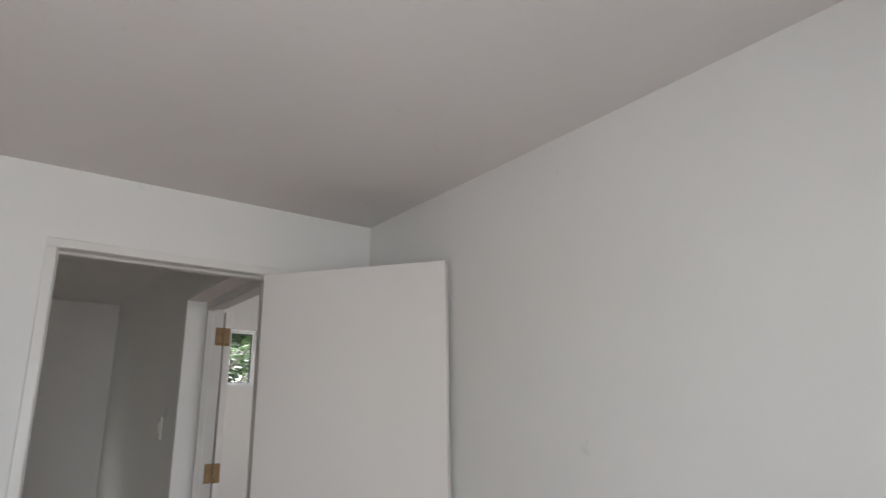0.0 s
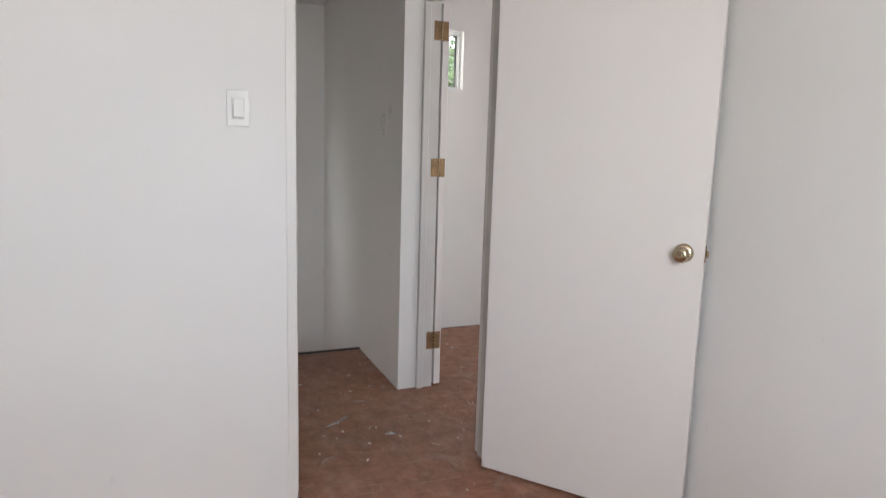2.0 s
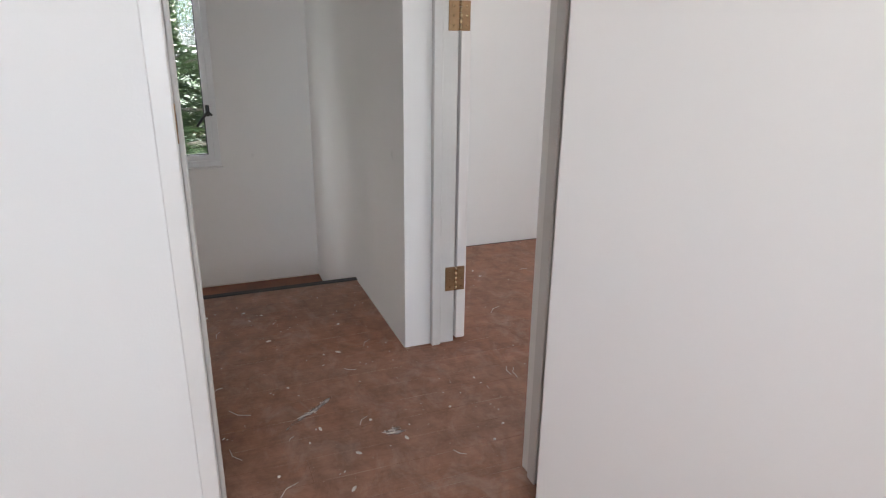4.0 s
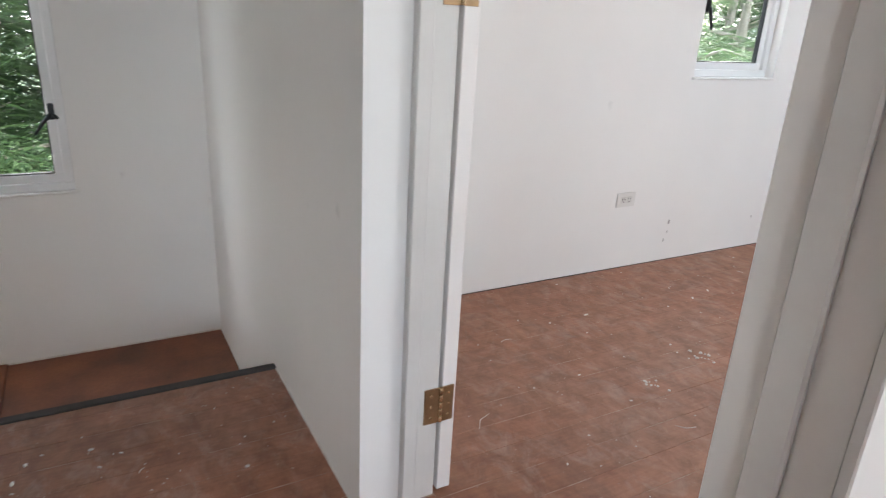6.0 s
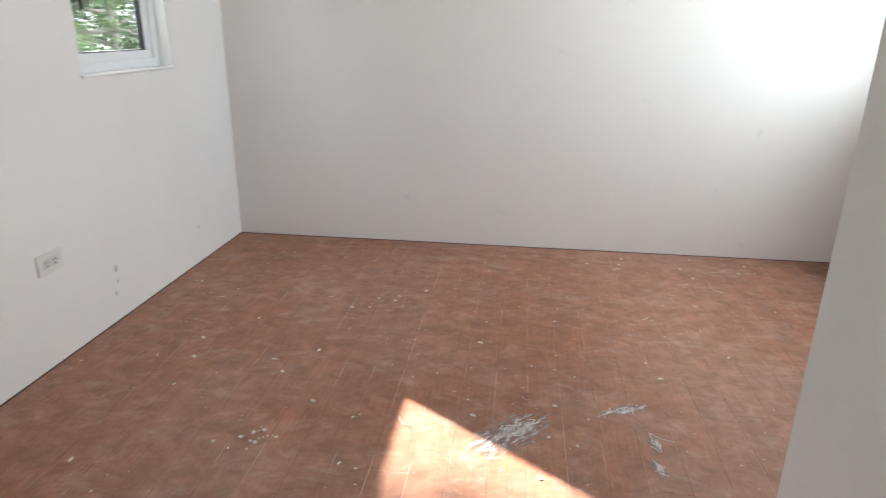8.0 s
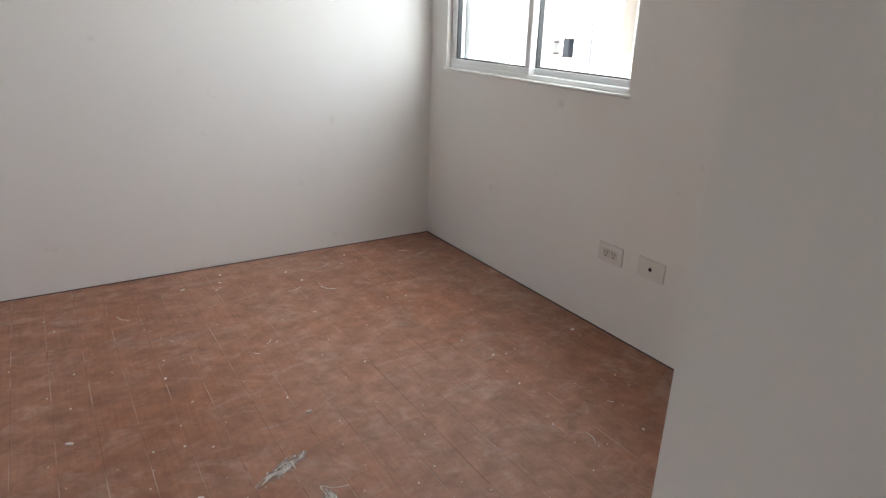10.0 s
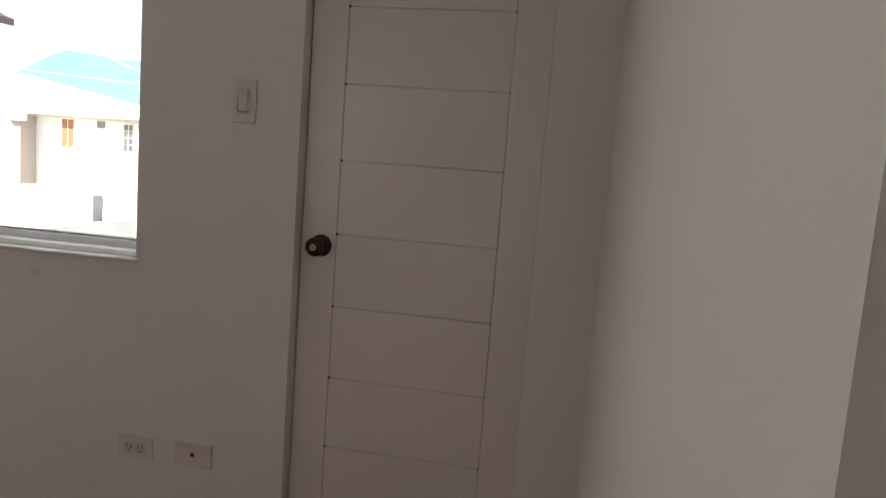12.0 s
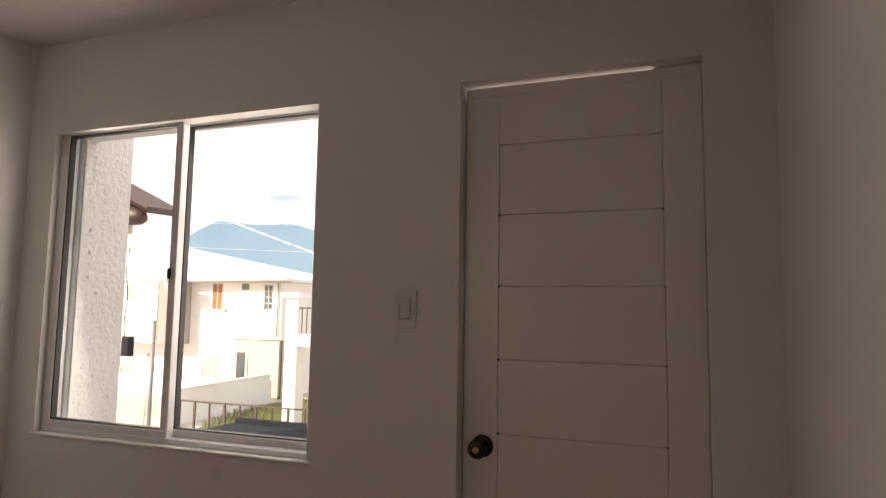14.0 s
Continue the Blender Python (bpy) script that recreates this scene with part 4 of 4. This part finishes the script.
def wire(name, a, b, sag, r, label, pieces=24, sleeves=False):
    """An overhead cable; sleeves: broken lengths of pale insulation on it."""
    a, b = Vector(a), Vector(b)
    pts = [a.lerp(b, i / pieces) - Vector((0, 0, sag * 4 * (i / pieces) * (1 - i / pieces))) for i in range(pieces + 1)]
    c = thing(name, (0, 0, 0), label, "cable", group="overhead cables")
    part("strand", tube(pts, [r] * len(pts), 5), M_FACADE, c)
    if sleeves:
        for p, q in zip(pts, pts[1:]):
            part("sleeve", tube([p.lerp(q, 0.06), p.lerp(q, 0.74)], [r * 2.6, r * 2.6], 6), M_FACADE, c)


wire("overhead_cable", (POLE_X - 0.4, -12, 4.62), (6.6, -12.6, 1.72), 0.05, 0.008, "pale overhead cable with broken insulation sleeves", 26, True)
wire("overhead_cable", (POLE_X - 0.6, -12, 3.62), (3.0, -20, 4.2), 0.1, 0.006, "thin pale overhead cable")
wire("overhead_cable", (POLE_X - 0.6, -12, 3.0), (3.0, -20, 3.2), 0.1, 0.006, "thin pale overhead cable")

# this house's own outer pieces seen through the sliding window
fin = thing("stucco_fin", (3.87, -1.45, 0), "rough white stuccoed fin wall beside the window", "wall", kind="structure")
bm = bmesh.new()
rng = random.Random(21)
rows, cols = 90, 18
net = []
for i in range(rows + 1):
    row = []
    for j in range(cols + 1):
        rough = 0.0 if j in (0, cols) else 0.003 * noise.noise(Vector((i * 0.55, j * 0.8, 3.1))) + 0.003 * noise.noise(Vector((i * 1.7, j * 2.1, 9.0)))
        row.append(bm.verts.new((rough, 0.046 - 0.236 * j / cols, -0.4 + 3.0 * i / rows)))
    net.append(row)
for i in range(rows):
    for j in range(cols):
        f = bm.faces.new((net[i][j], net[i + 1][j], net[i + 1][j + 1], net[i][j + 1]))
        f.smooth = True
part("stucco_face", bm, M_STUCCO, fin)
part("fin_core", box((0.008, -0.19, -0.4), (0.33, -0.002, 2.6)), M_STUCCO, fin)
part("reveal_render", box((0.008, -0.002, 0.92), (0.041, 0.046, 2.10)), M_STUCCO, fin)
bm = bmesh.new()
for k in range(70):
    z, r = rng.uniform(-0.3, 2.5), rng.uniform(0.003, 0.009)
    bmesh.ops.create_icosphere(bm, subdivisions=1, radius=r, matrix=Matrix.Translation((rng.uniform(-0.003, 0.002), rng.choice((0.0, rng.uniform(-0.19, 0.0))), z)))
part("stucco_lumps", bm, M_STUCCO, fin)

ledge = thing("canopy_ledge", (3.1, -2.15, 0.70), "dark metal flashing of the canopy outside the window", "canopy", kind="structure")
part("flashing", box((-0.9, -0.45, 0.0), (0.9, 0.02, 0.05), 0.006), M_DARKSLAB, ledge)
part("flashing_lip", box((-0.9, -0.47, -0.1), (0.9, -0.45, 0.075), 0.004), M_DARKSLAB, ledge)

eave = thing("roof_eave", (8.29, -6.0, 2.45), "maroon metal roof eave with a round gutter and white fascia", "roof")
bm = bmesh.new()
sections = []
for x, up in ((-0.44, 0.13), (-0.36, 0.155), (0.3, 0.46), (1.4, 0.98)):
    sections.append([bm.verts.new((x, y, z + up)) for y, z in ((0.36, 0.0), (0.36, 0.085), (-0.30, 0.12), (-0.30, 0.03))])
for a, b in zip(sections, sections[1:]):
    for i in range(4):
        bm.faces.new((a[i], a[(i + 1) % 4], b[(i + 1) % 4], b[i]))
bm.faces.new(sections[0][::-1])
bm.faces.new(sections[-1])
part("roof_sheet", bm, M_MAROON, eave)
part("drip_edge", tube([(-0.43, 0.36, 0.16), (0.3, 0.37, 0.48), (1.4, 0.37, 1.0)], [0.028, 0.028, 0.028], 8), M_MAROON, eave)
part("gutter", tube([(-0.385, 0.33, 0.075), (-0.355, 0.33, 0.078), (-0.30, 0.33, 0.085), (-0.2, 0.33, 0.10), (0.3, 0.35, 0.20), (1.4, 0.38, 0.44)], [0.03, 0.075, 0.10, 0.115, 0.13, 0.13], 16), M_MAROON, eave, "rounded maroon gutter")
part("gutter_bracket", box((-0.10, 0.20, 0.06), (-0.06, 0.36, 0.26), 0.006), M_MAROON, eave)
part("fascia", box((-0.02, 0.15, -0.10), (1.4, 0.2, 0.10), 0.01), M_FACADE, eave)
part("neighbour_wall", box((0.75, -0.5, -5.6), (2.4, 0.1, 0.05), 0.02), M_FACADE, eave)

# hills: a ridge whose blue haze is a painted glow
def ridge(name, y, x0, x1, base, crest, seed, material):
    n, m = 90, 8
    bm = bmesh.new()
    net = []
    for i in range(n + 1):
        x = x0 + (x1 - x0) * i / n
        top = crest(x)
        col = []
        for j in range(m + 1):
            q = j / m
            z = base + (top - base) * q + 0.04 * (top - base) * noise.noise(Vector((x * 0.02, q * 4, seed))) * (0.3 + q)
            col.append(bm.verts.new((x, y - 20 * q + 12 * noise.noise(Vector((x * 0.01, q * 3, seed + 5))), z)))
        net.append(col)
    for i in range(n):
        for j in range(m):
            f = bm.faces.new((net[i][j], net[i + 1][j], net[i + 1][j + 1], net[i][j + 1]))
            f.smooth = True
    return tagged(mesh_object(name, bm, material), "far mountain under cloud, blue haze painted in as a glow", "mountain", kind="structure")


def crest_main(x):
    """The mountain's skyline: a blunt shoulder that falls off steeply on one side."""
    fall = 0.44 * min(70, max(0, x - 522)) + 0.10 * max(0, x - 592) + 0.10 * max(0, 510 - x)
    return 106 - fall + 2.5 * noise.noise(Vector((x * 0.03, 2.0, 7.0)))


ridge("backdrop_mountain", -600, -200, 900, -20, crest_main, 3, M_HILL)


# ---------------------------------------------------------------- trees with feathery leaves
def leaf_spray(bm, at, way, length, rng, pairs=9):
    """A drooping pinnate leaf: slender paired leaflets along a bent stalk."""
    side = way.cross(Vector((0, 0, 1)))
    if side.length < 0.05:
        side = Vector((1, 0, 0))
    side.normalize()
    up = side.cross(way).normalized()
    for k in range(pairs):
        q = (k + 1) / pairs
        p = at + way * (length * q) - Vector((0, 0, 0.35 * length * q * q))
        size = length * 0.30 * (1 - 0.45 * abs(q - 0.45)) * rng.uniform(0.85, 1.1)
        for s in (-1, 1):
            tip = p + (side * s * 0.92 + way * 0.42 - up * 0.25) * size
            mid = p.lerp(tip, 0.45)
            w = (way * 0.9 - side * s * 0.3).normalized() * size * 0.13
            lift = up * size * 0.04
            a, b, c, d = (bm.verts.new(v) for v in (p, mid + w + lift, tip, mid - w + lift))
            bm.faces.new((a, b, c, d))


def leafy_tree(at, spread, height, low, sprays, seed, label, leaf, size=0.34, trunk_r=0.07):
    """A slender tree: bent trunk, limbs, and a crown of feathery leaves with gaps."""
    rng = random.Random(seed)
    base = Vector(at)
    t = thing("tree", base, label, "tree", group="trees behind the house")
    top = Vector((rng.uniform(-0.3, 0.3), rng.uniform(-0.2, 0.2), height))
    part("trunk", tube([(0, 0, 0), top * 0.35 + Vector((0.1, 0.05, 0)), top * 0.7 - Vector((0.08, 0, 0)), top], [trunk_r * 1.3, trunk_r, trunk_r * 0.75, trunk_r * 0.3], 9), M_BARK, t)
    tips = []
    for k in range(26):
        z = low + (height - low) * (k + 0.5) / 26
        a = k * 2.4 + rng.uniform(-0.4, 0.4)
        reach = spread * rng.uniform(0.55, 1.0) * (0.55 + 0.45 * math.sin(math.pi * min(1, (z - low) / (height - low) + 0.2)))
        start = top * (z / height)
        end = start + Vector((reach * math.cos(a), reach * math.sin(a), rng.uniform(-0.1, 0.45)))
        bend = start.lerp(end, 0.5) + Vector((0, 0, 0.12))
        part("limb", tube([start, bend, end], [trunk_r * 0.38, trunk_r * 0.24, trunk_r * 0.08], 6), M_BARK, t)
        tips.append((start, bend, end))
    bm = bmesh.new()
    for k in range(sprays):
        s, b, e = rng.choice(tips)
        q = rng.uniform(0.35, 1.05)
        p = s.lerp(b, q * 2) if q < 0.5 else b.lerp(e, q * 2 - 1)
        a = rng.uniform(0, 6.283)
        way = (Vector((math.cos(a), math.sin(a), rng.uniform(-0.45, 0.35))) + (e - s).normalized() * 0.5).normalized()
        leaf_spray(bm, p + Vector((rng.gauss(0, 0.07), rng.gauss(0, 0.07), rng.gauss(0, 0.07))), way, size * rng.uniform(0.7, 1.25), rng)
    part("crown", bm, leaf, t)
    return t


G = ground_z(0, 6)
leafy_tree((-0.9, 4.6, G), 1.5, 5.6, 1.0, 1200, 11, "slender tree with feathery bright green leaves", M_LEAF)
leafy_tree((0.7, 5.2, G), 1.5, 5.4, 1.0, 1150, 12, "slender tree with feathery bright green leaves", M_LEAF)
leafy_tree((2.6, 5.4, G), 1.4, 5.6, 2.0, 800, 13, "slender pale-stemmed tree with feathery green leaves", M_LEAF)
# this narrow high crown is added to dapple the sun patch's west part
leafy_tree((4.72, 4.75, G), 0.40, 8.0, 5.2, 2100, 14, "slender pale-stemmed tree with feathery green leaves", M_LEAF)
leafy_tree((6.9, 5.4, G), 1.5, 4.2, 1.6, 500, 17, "slender pale-stemmed tree with feathery green leaves", M_LEAF)
leafy_tree((8.6, 6.1, G), 1.5, 6.0, 2.0, 800, 19, "slender pale-stemmed tree with feathery green leaves", M_LEAF, 0.36, 0.11)
leafy_tree((10.8, 7.0, G), 1.7, 6.2, 2.0, 800, 20, "slender pale-stemmed tree with feathery green leaves", M_LEAF, 0.36, 0.11)
leafy_tree((13.5, 10.5, G), 2.8, 7.5, 1.0, 1500, 22, "dense shady tree behind the slender ones", M_LEAFDARK, 0.6, 0.12)
leafy_tree((-2.2, 7.8, G), 2.6, 8.2, 1.0, 1700, 15, "dense shady tree behind the slender ones", M_LEAFDARK, 0.75, 0.11)
leafy_tree((0.6, 8.6, G), 2.8, 8.4, 1.0, 1700, 16, "dense shady tree behind the slender ones", M_LEAFDARK, 0.75, 0.11)
leafy_tree((3.4, 8.8, G), 2.6, 6.4, 1.0, 1300, 18, "dense shady tree behind the slender ones", M_LEAFDARK, 0.75, 0.11)

leafy_tree((47.6, -70, -3.05), 3.4, 8.4, 2.0, 420, 24, "far green tree beyond the white column", M_LEAFDARK, 1.5, 0.25)
leafy_tree((44.6, -72, -3.05), 3.0, 7.6, 2.0, 380, 25, "far green tree beyond the white column", M_LEAFDARK, 1.5, 0.25)
climber = thing("climbing_plant", (13.84, -11.9, ground_z(13.88, -12)), "green climbing plant round the foot of the steel pipe", "plant")
rng = random.Random(61)
part("stem", tube([(0.02, 0.0, 0.0), (-0.05, 0.05, 1.0), (0.06, 0.04, 2.0), (0.0, 0.05, 3.1)], [0.02, 0.016, 0.012, 0.006], 6), M_BARK, climber)
bm = bmesh.new()
for k in range(170):
    a = rng.uniform(0, 6.283)
    z = rng.uniform(0.9, 3.2)
    wide = 0.10 if z > 2.5 else 0.17
    leaf_spray(bm, Vector((rng.gauss(0, wide * 0.6), rng.gauss(0, wide * 0.6), z)), Vector((math.cos(a), math.sin(a), rng.uniform(-0.5, 0.3))).normalized(), rng.uniform(0.10, 0.2), rng, 4)
part("leaves", bm, M_LEAF, climber)

rng = random.Random(90)
bm = bmesh.new()
for k in range(5200):
    a = rng.uniform(0, 6.283)
    at = Vector((rng.uniform(-13, 24), rng.uniform(10.5, 15.0), G + 8.2 * rng.random() ** 1.15))
    leaf_spray(bm, at, Vector((math.cos(a), math.sin(a), rng.uniform(-0.4, 0.3))).normalized(), rng.uniform(0.9, 1.7), rng, 6)
for k in range(3400):
    a = rng.uniform(0, 6.283)
    at = Vector((rng.uniform(-26, 48), rng.uniform(17, 25), G + 13.5 * rng.random() ** 1.1))
    leaf_spray(bm, at, Vector((math.cos(a), math.sin(a), rng.uniform(-0.4, 0.3))).normalized(), rng.uniform(1.6, 2.8), rng, 6)
tagged(mesh_object("far_woods", bm, M_LEAFDARK), "dark dense woods behind the garden trees", "woods", kind="stuff")

# ---------------------------------------------------------------- crumbs and smears on the floor
def smear(cx, cy, rx, ry, turn, seed, label, strokes=10):
    """A hazy film of dried skim coat with curved raised trowel strokes, lying on the planks."""
    rng = random.Random(seed)
    s = thing("plaster_smear", pose(cx, cy, 0.0012, 0, 0, turn), label, "plaster", group="plaster smears")
    bm = bmesh.new()
    mid = bm.verts.new((0, 0, 0.0008))
    n = 40
    ring = [bm.verts.new((rx * 1.25 * math.cos(2 * math.pi * i / n), ry * 1.35 * math.sin(2 * math.pi * i / n), 0.0006)) for i in range(n)]
    for i in range(n):
        bm.faces.new((mid, ring[i], ring[(i + 1) % n]))
    part("film", bm, M_FILM, s)
    bm = bmesh.new()
    for k in range(strokes):
        a, q = rng.uniform(0, 6.283), math.sqrt(rng.random()) * 0.8
        x, y, t, ln, r = rx * q * math.cos(a), ry * q * math.sin(a), rng.gauss(0.0, 0.55), rng.uniform(0.012, 0.045), rng.uniform(0.0006, 0.0017)
        bow = rng.uniform(-0.3, 0.3)
        pts = [(x + (u - 0.5) * ln * math.cos(t) - bow * ln * (u - u * u) * math.sin(t), y + (u - 0.5) * ln * math.sin(t) + bow * ln * (u - u * u) * math.cos(t), 0.001 + 0.6 * r) for u in (0, 0.25, 0.5, 0.75, 1.0)]
        tube(pts, [r * 0.3, r, r * rng.uniform(0.7, 1.3), r * 0.8, r * 0.25], 6, bm)
    for k in range(strokes * 2):
        a, q, r = rng.uniform(0, 6.283), rng.random() * 1.1, rng.uniform(0.0008, 0.0028)
        bmesh.ops.create_icosphere(bm, subdivisions=1, radius=r, matrix=Matrix.Translation((rx * q * math.cos(a), ry * q * math.sin(a), r * 0.6)))
    tagged(part("crust", bm, M_CHIP, s), kind="stuff")
    return s


def crumb_pile(cx, cy, spread, count, seed, label):
    """A loose handful of plaster lumps, each a dented pebble lying on the planks."""
    rng = random.Random(seed)
    s = thing("crumb_pile", (cx, cy, 0.0006), label, "plaster crumbs", group="crumb piles")
    for k in range(count):
        r = rng.choice((0.0022, 0.003, 0.004, 0.005, 0.007))
        bm = bmesh.new()
        bmesh.ops.create_icosphere(bm, subdivisions=2, radius=r)
        for v in bm.verts:
            v.co *= 1 + 0.35 * noise.noise(v.co * (0.9 / r) + Vector((seed, k, 0)))
            v.co.z *= 0.6
        low = min(v.co.z for v in bm.verts)
        bmesh.ops.translate(bm, verts=bm.verts, vec=(rng.gauss(0, spread), rng.gauss(0, spread), -low))
        part("lump", bm, M_CHIP, s)
    return s


smear(2.33, 0.425, 0.135, 0.060, -42, 31, "grey dried plaster smear with curved raised strokes", 34)
smear(2.50, 0.075, 0.085, 0.022, -62, 32, "thin white plaster smear on the planks", 12)
smear(2.335, 0.005, 0.035, 0.018, 10, 33, "small white plaster smear on the planks", 6)
smear(2.225, 0.018, 0.040, 0.017, 20, 34, "small white plaster smear on the planks", 6)
smear(1.93, 0.36, 0.04, 0.020, 60, 36, "small white plaster smear on the planks", 5)
smear(0.30, 0.62, 0.10, 0.010, 40, 37, "long pale scrape on the hall planks", 5)
smear(0.52, 0.42, 0.03, 0.02, 0, 38, "small white plaster smear on the planks", 4)
crumb_pile(2.20, 1.16, 0.024, 14, 51, "handful of white plaster lumps on the planks")
crumb_pile(1.87, 1.09, 0.024, 7, 52, "few white plaster lumps on the planks")
crumb_pile(1.13, 0.575, 0.022, 5, 53, "few white plaster lumps on the planks")

rng = random.Random(40)
bm = bmesh.new()
for x0, x1, y0, y1, count in ((0.95, 4.0, 0.18, 2.0, 210), (1.4, 4.0, -1.25, 0.18, 110), (-0.1, 0.7, 0.18, 1.7, 90), (-1.2, 1.2, -1.6, -0.05, 80), (0.72, 0.95, 0.2, 0.9, 16)):
    for k in range(count):
        x, y, r, t = rng.uniform(x0, x1), rng.uniform(y0, y1), rng.choice((0.0014, 0.0018, 0.0018, 0.0025, 0.0025, 0.0035, 0.0055)), rng.uniform(0, 3.14)
        m = Matrix.Translation((x, y, 0.0012 + r * 0.35)) @ Matrix.Rotation(t, 4, "Z") @ Matrix.Diagonal((r * rng.uniform(0.8, 2.6), r, r * 0.55, 1))
        bmesh.ops.create_icosphere(bm, subdivisions=1, radius=1.0, matrix=m)
tagged(mesh_object("plaster_crumbs", bm, M_CHIP), "scattered pale plaster crumbs on the floor", "crumbs", kind="stuff")
bm = bmesh.new()
for k in range(60):
    x0, x1, y0, y1 = rng.choice(((1.0, 3.9, 0.2, 1.95), (1.4, 3.9, -1.2, 0.2), (0.0, 0.7, 0.2, 1.6), (-0.8, 1.0, -1.0, -0.1)))
    x, y, t, ln = rng.uniform(x0, x1), rng.uniform(y0, y1), rng.uniform(0, 3.14), rng.uniform(0.02, 0.09)
    c, d = math.cos(t), math.sin(t)
    mid = (x + ln / 2 * c - 0.15 * ln * d, y + ln / 2 * d + 0.15 * ln * c, 0.0024)
    tube([(x, y, 0.002), mid, (x + ln * c, y + ln * d, 0.002)], [0.0009, 0.0011, 0.0007], 5, bm)
tagged(mesh_object("wood_splinters", bm, M_CHIP), "thin pale splinters and shavings on the floor", "splinters", kind="stuff")

# ---------------------------------------------------------------- floor: subfloor and planks
floor = tagged(mesh_object("floor", box((-2.7, FAR_A - 0.1, -0.12), (-0.155, 0.0, -0.0007)), M_DUST), "dusty red-brown plank floor strewn with plaster crumbs", "floor", kind="structure")
part("subfloor", box((-0.155, FAR_A - 0.1, -0.12), (STUB_X + 0.2, NOSE_Y - 0.03, -0.0007)), M_DUST, floor)
part("subfloor", box((STUB_X + 0.2, FAR_A - 0.1, -0.12), (B_EAST + 0.1, B_NORTH + 0.1, -0.0007)), M_DUST, floor)
PITCH = 0.1075
cache = {}


def plank_mesh(length, width):
    key = (round(length, 4), round(width, 4))
    if key not in cache:
        e, bm = 0.0008, bmesh.new()
        lo = [bm.verts.new((x, y, -0.006)) for x, y in ((0, 0), (key[0], 0), (key[0], key[1]), (0, key[1]))]
        mi = [bm.verts.new((x, y, -e)) for x, y in ((0, 0), (key[0], 0), (key[0], key[1]), (0, key[1]))]
        hi = [bm.verts.new((x, y, 0)) for x, y in ((e, e), (key[0] - e, e), (key[0] - e, key[1] - e), (e, key[1] - e))]
        for a, b in ((lo, mi), (mi, hi)):
            for i in range(4):
                bm.faces.new((a[i], a[(i + 1) % 4], b[(i + 1) % 4], b[i]))
        bm.faces.new(hi)
        me = bpy.data.meshes.new("plank")
        bm.to_mesh(me)
        bm.free()
        me.materials.append(M_FLOOR)
        cache[key] = me
    return cache[key]


rng = random.Random(77)
for x0, x1, y0, y1, length in ((WEST_A, EAST_A, FAR_A, 0.0, 2.4), (0.0, 0.815, 0.0, HALL_Y, 2.4), (-0.155, P1_END, HALL_Y, 0.16, 3.6),
                               (-0.155, B_EAST, 0.16, 0.9125, 3.6), (STUB_X, B_WEST, 0.9125, STUB_Y - 0.014, 1.2), (-0.155, STUB_X, 0.9125, NOSE_Y - 0.03, 3.6),
                               (B_WEST, B_EAST, 0.9125, B_NORTH, 3.6), (P1_END, B_EAST, B_SOUTH, 0.16, 3.6)):
    row = math.floor((y0 - 0.59) / PITCH)
    while 0.59 + row * PITCH < y1:
        a, b = max(y0, 0.59 + row * PITCH), min(y1, 0.59 + (row + 1) * PITCH)
        x = x0 - length * ((row * 0.37) % 1.0)
        while b - a > 0.01 and x < x1:
            p, q = max(x0, x), min(x1, x + length)
            if q - p > 0.03:
                ob = new("plank", plank_mesh(q - p - 0.0008, b - a - 0.0012))
                ob.location = (p + 0.0004, a + 0.0006, rng.uniform(-0.0003, 0.0002))
                ob.parent = floor
            x += length
        row += 1

for nm, a, b in (("trim_stair_wall", (STUB_X - 0.005, STUB_Y, 0), (STUB_X, NOSE_Y - 0.03, 0.003)), ("trim_landing", (-0.17, STAIR_Y - 0.006, LANDING), (STUB_X, STAIR_Y, LANDING + 0.006))):
    tagged(mesh_object(nm, box(a, b, 0.0008), M_CHIP), "thin pale bead of filler along the wall foot", "trim", kind="structure")
for nm, a, b in (("trim_north", (B_WEST, B_NORTH - 0.006, 0), (B_EAST, B_NORTH, 0.0022)), ("trim_east", (B_EAST - 0.006, B_SOUTH, 0), (B_EAST, B_NORTH - 0.006, 0.0022)),
                 ("trim_south", (DOOR3[1], B_SOUTH, 0), (B_EAST - 0.006, B_SOUTH + 0.007, 0.0022))):
    tagged(mesh_object(nm, box(a, b), M_NOSE), "thin dark line where the floor meets the wall", "trim", kind="structure")
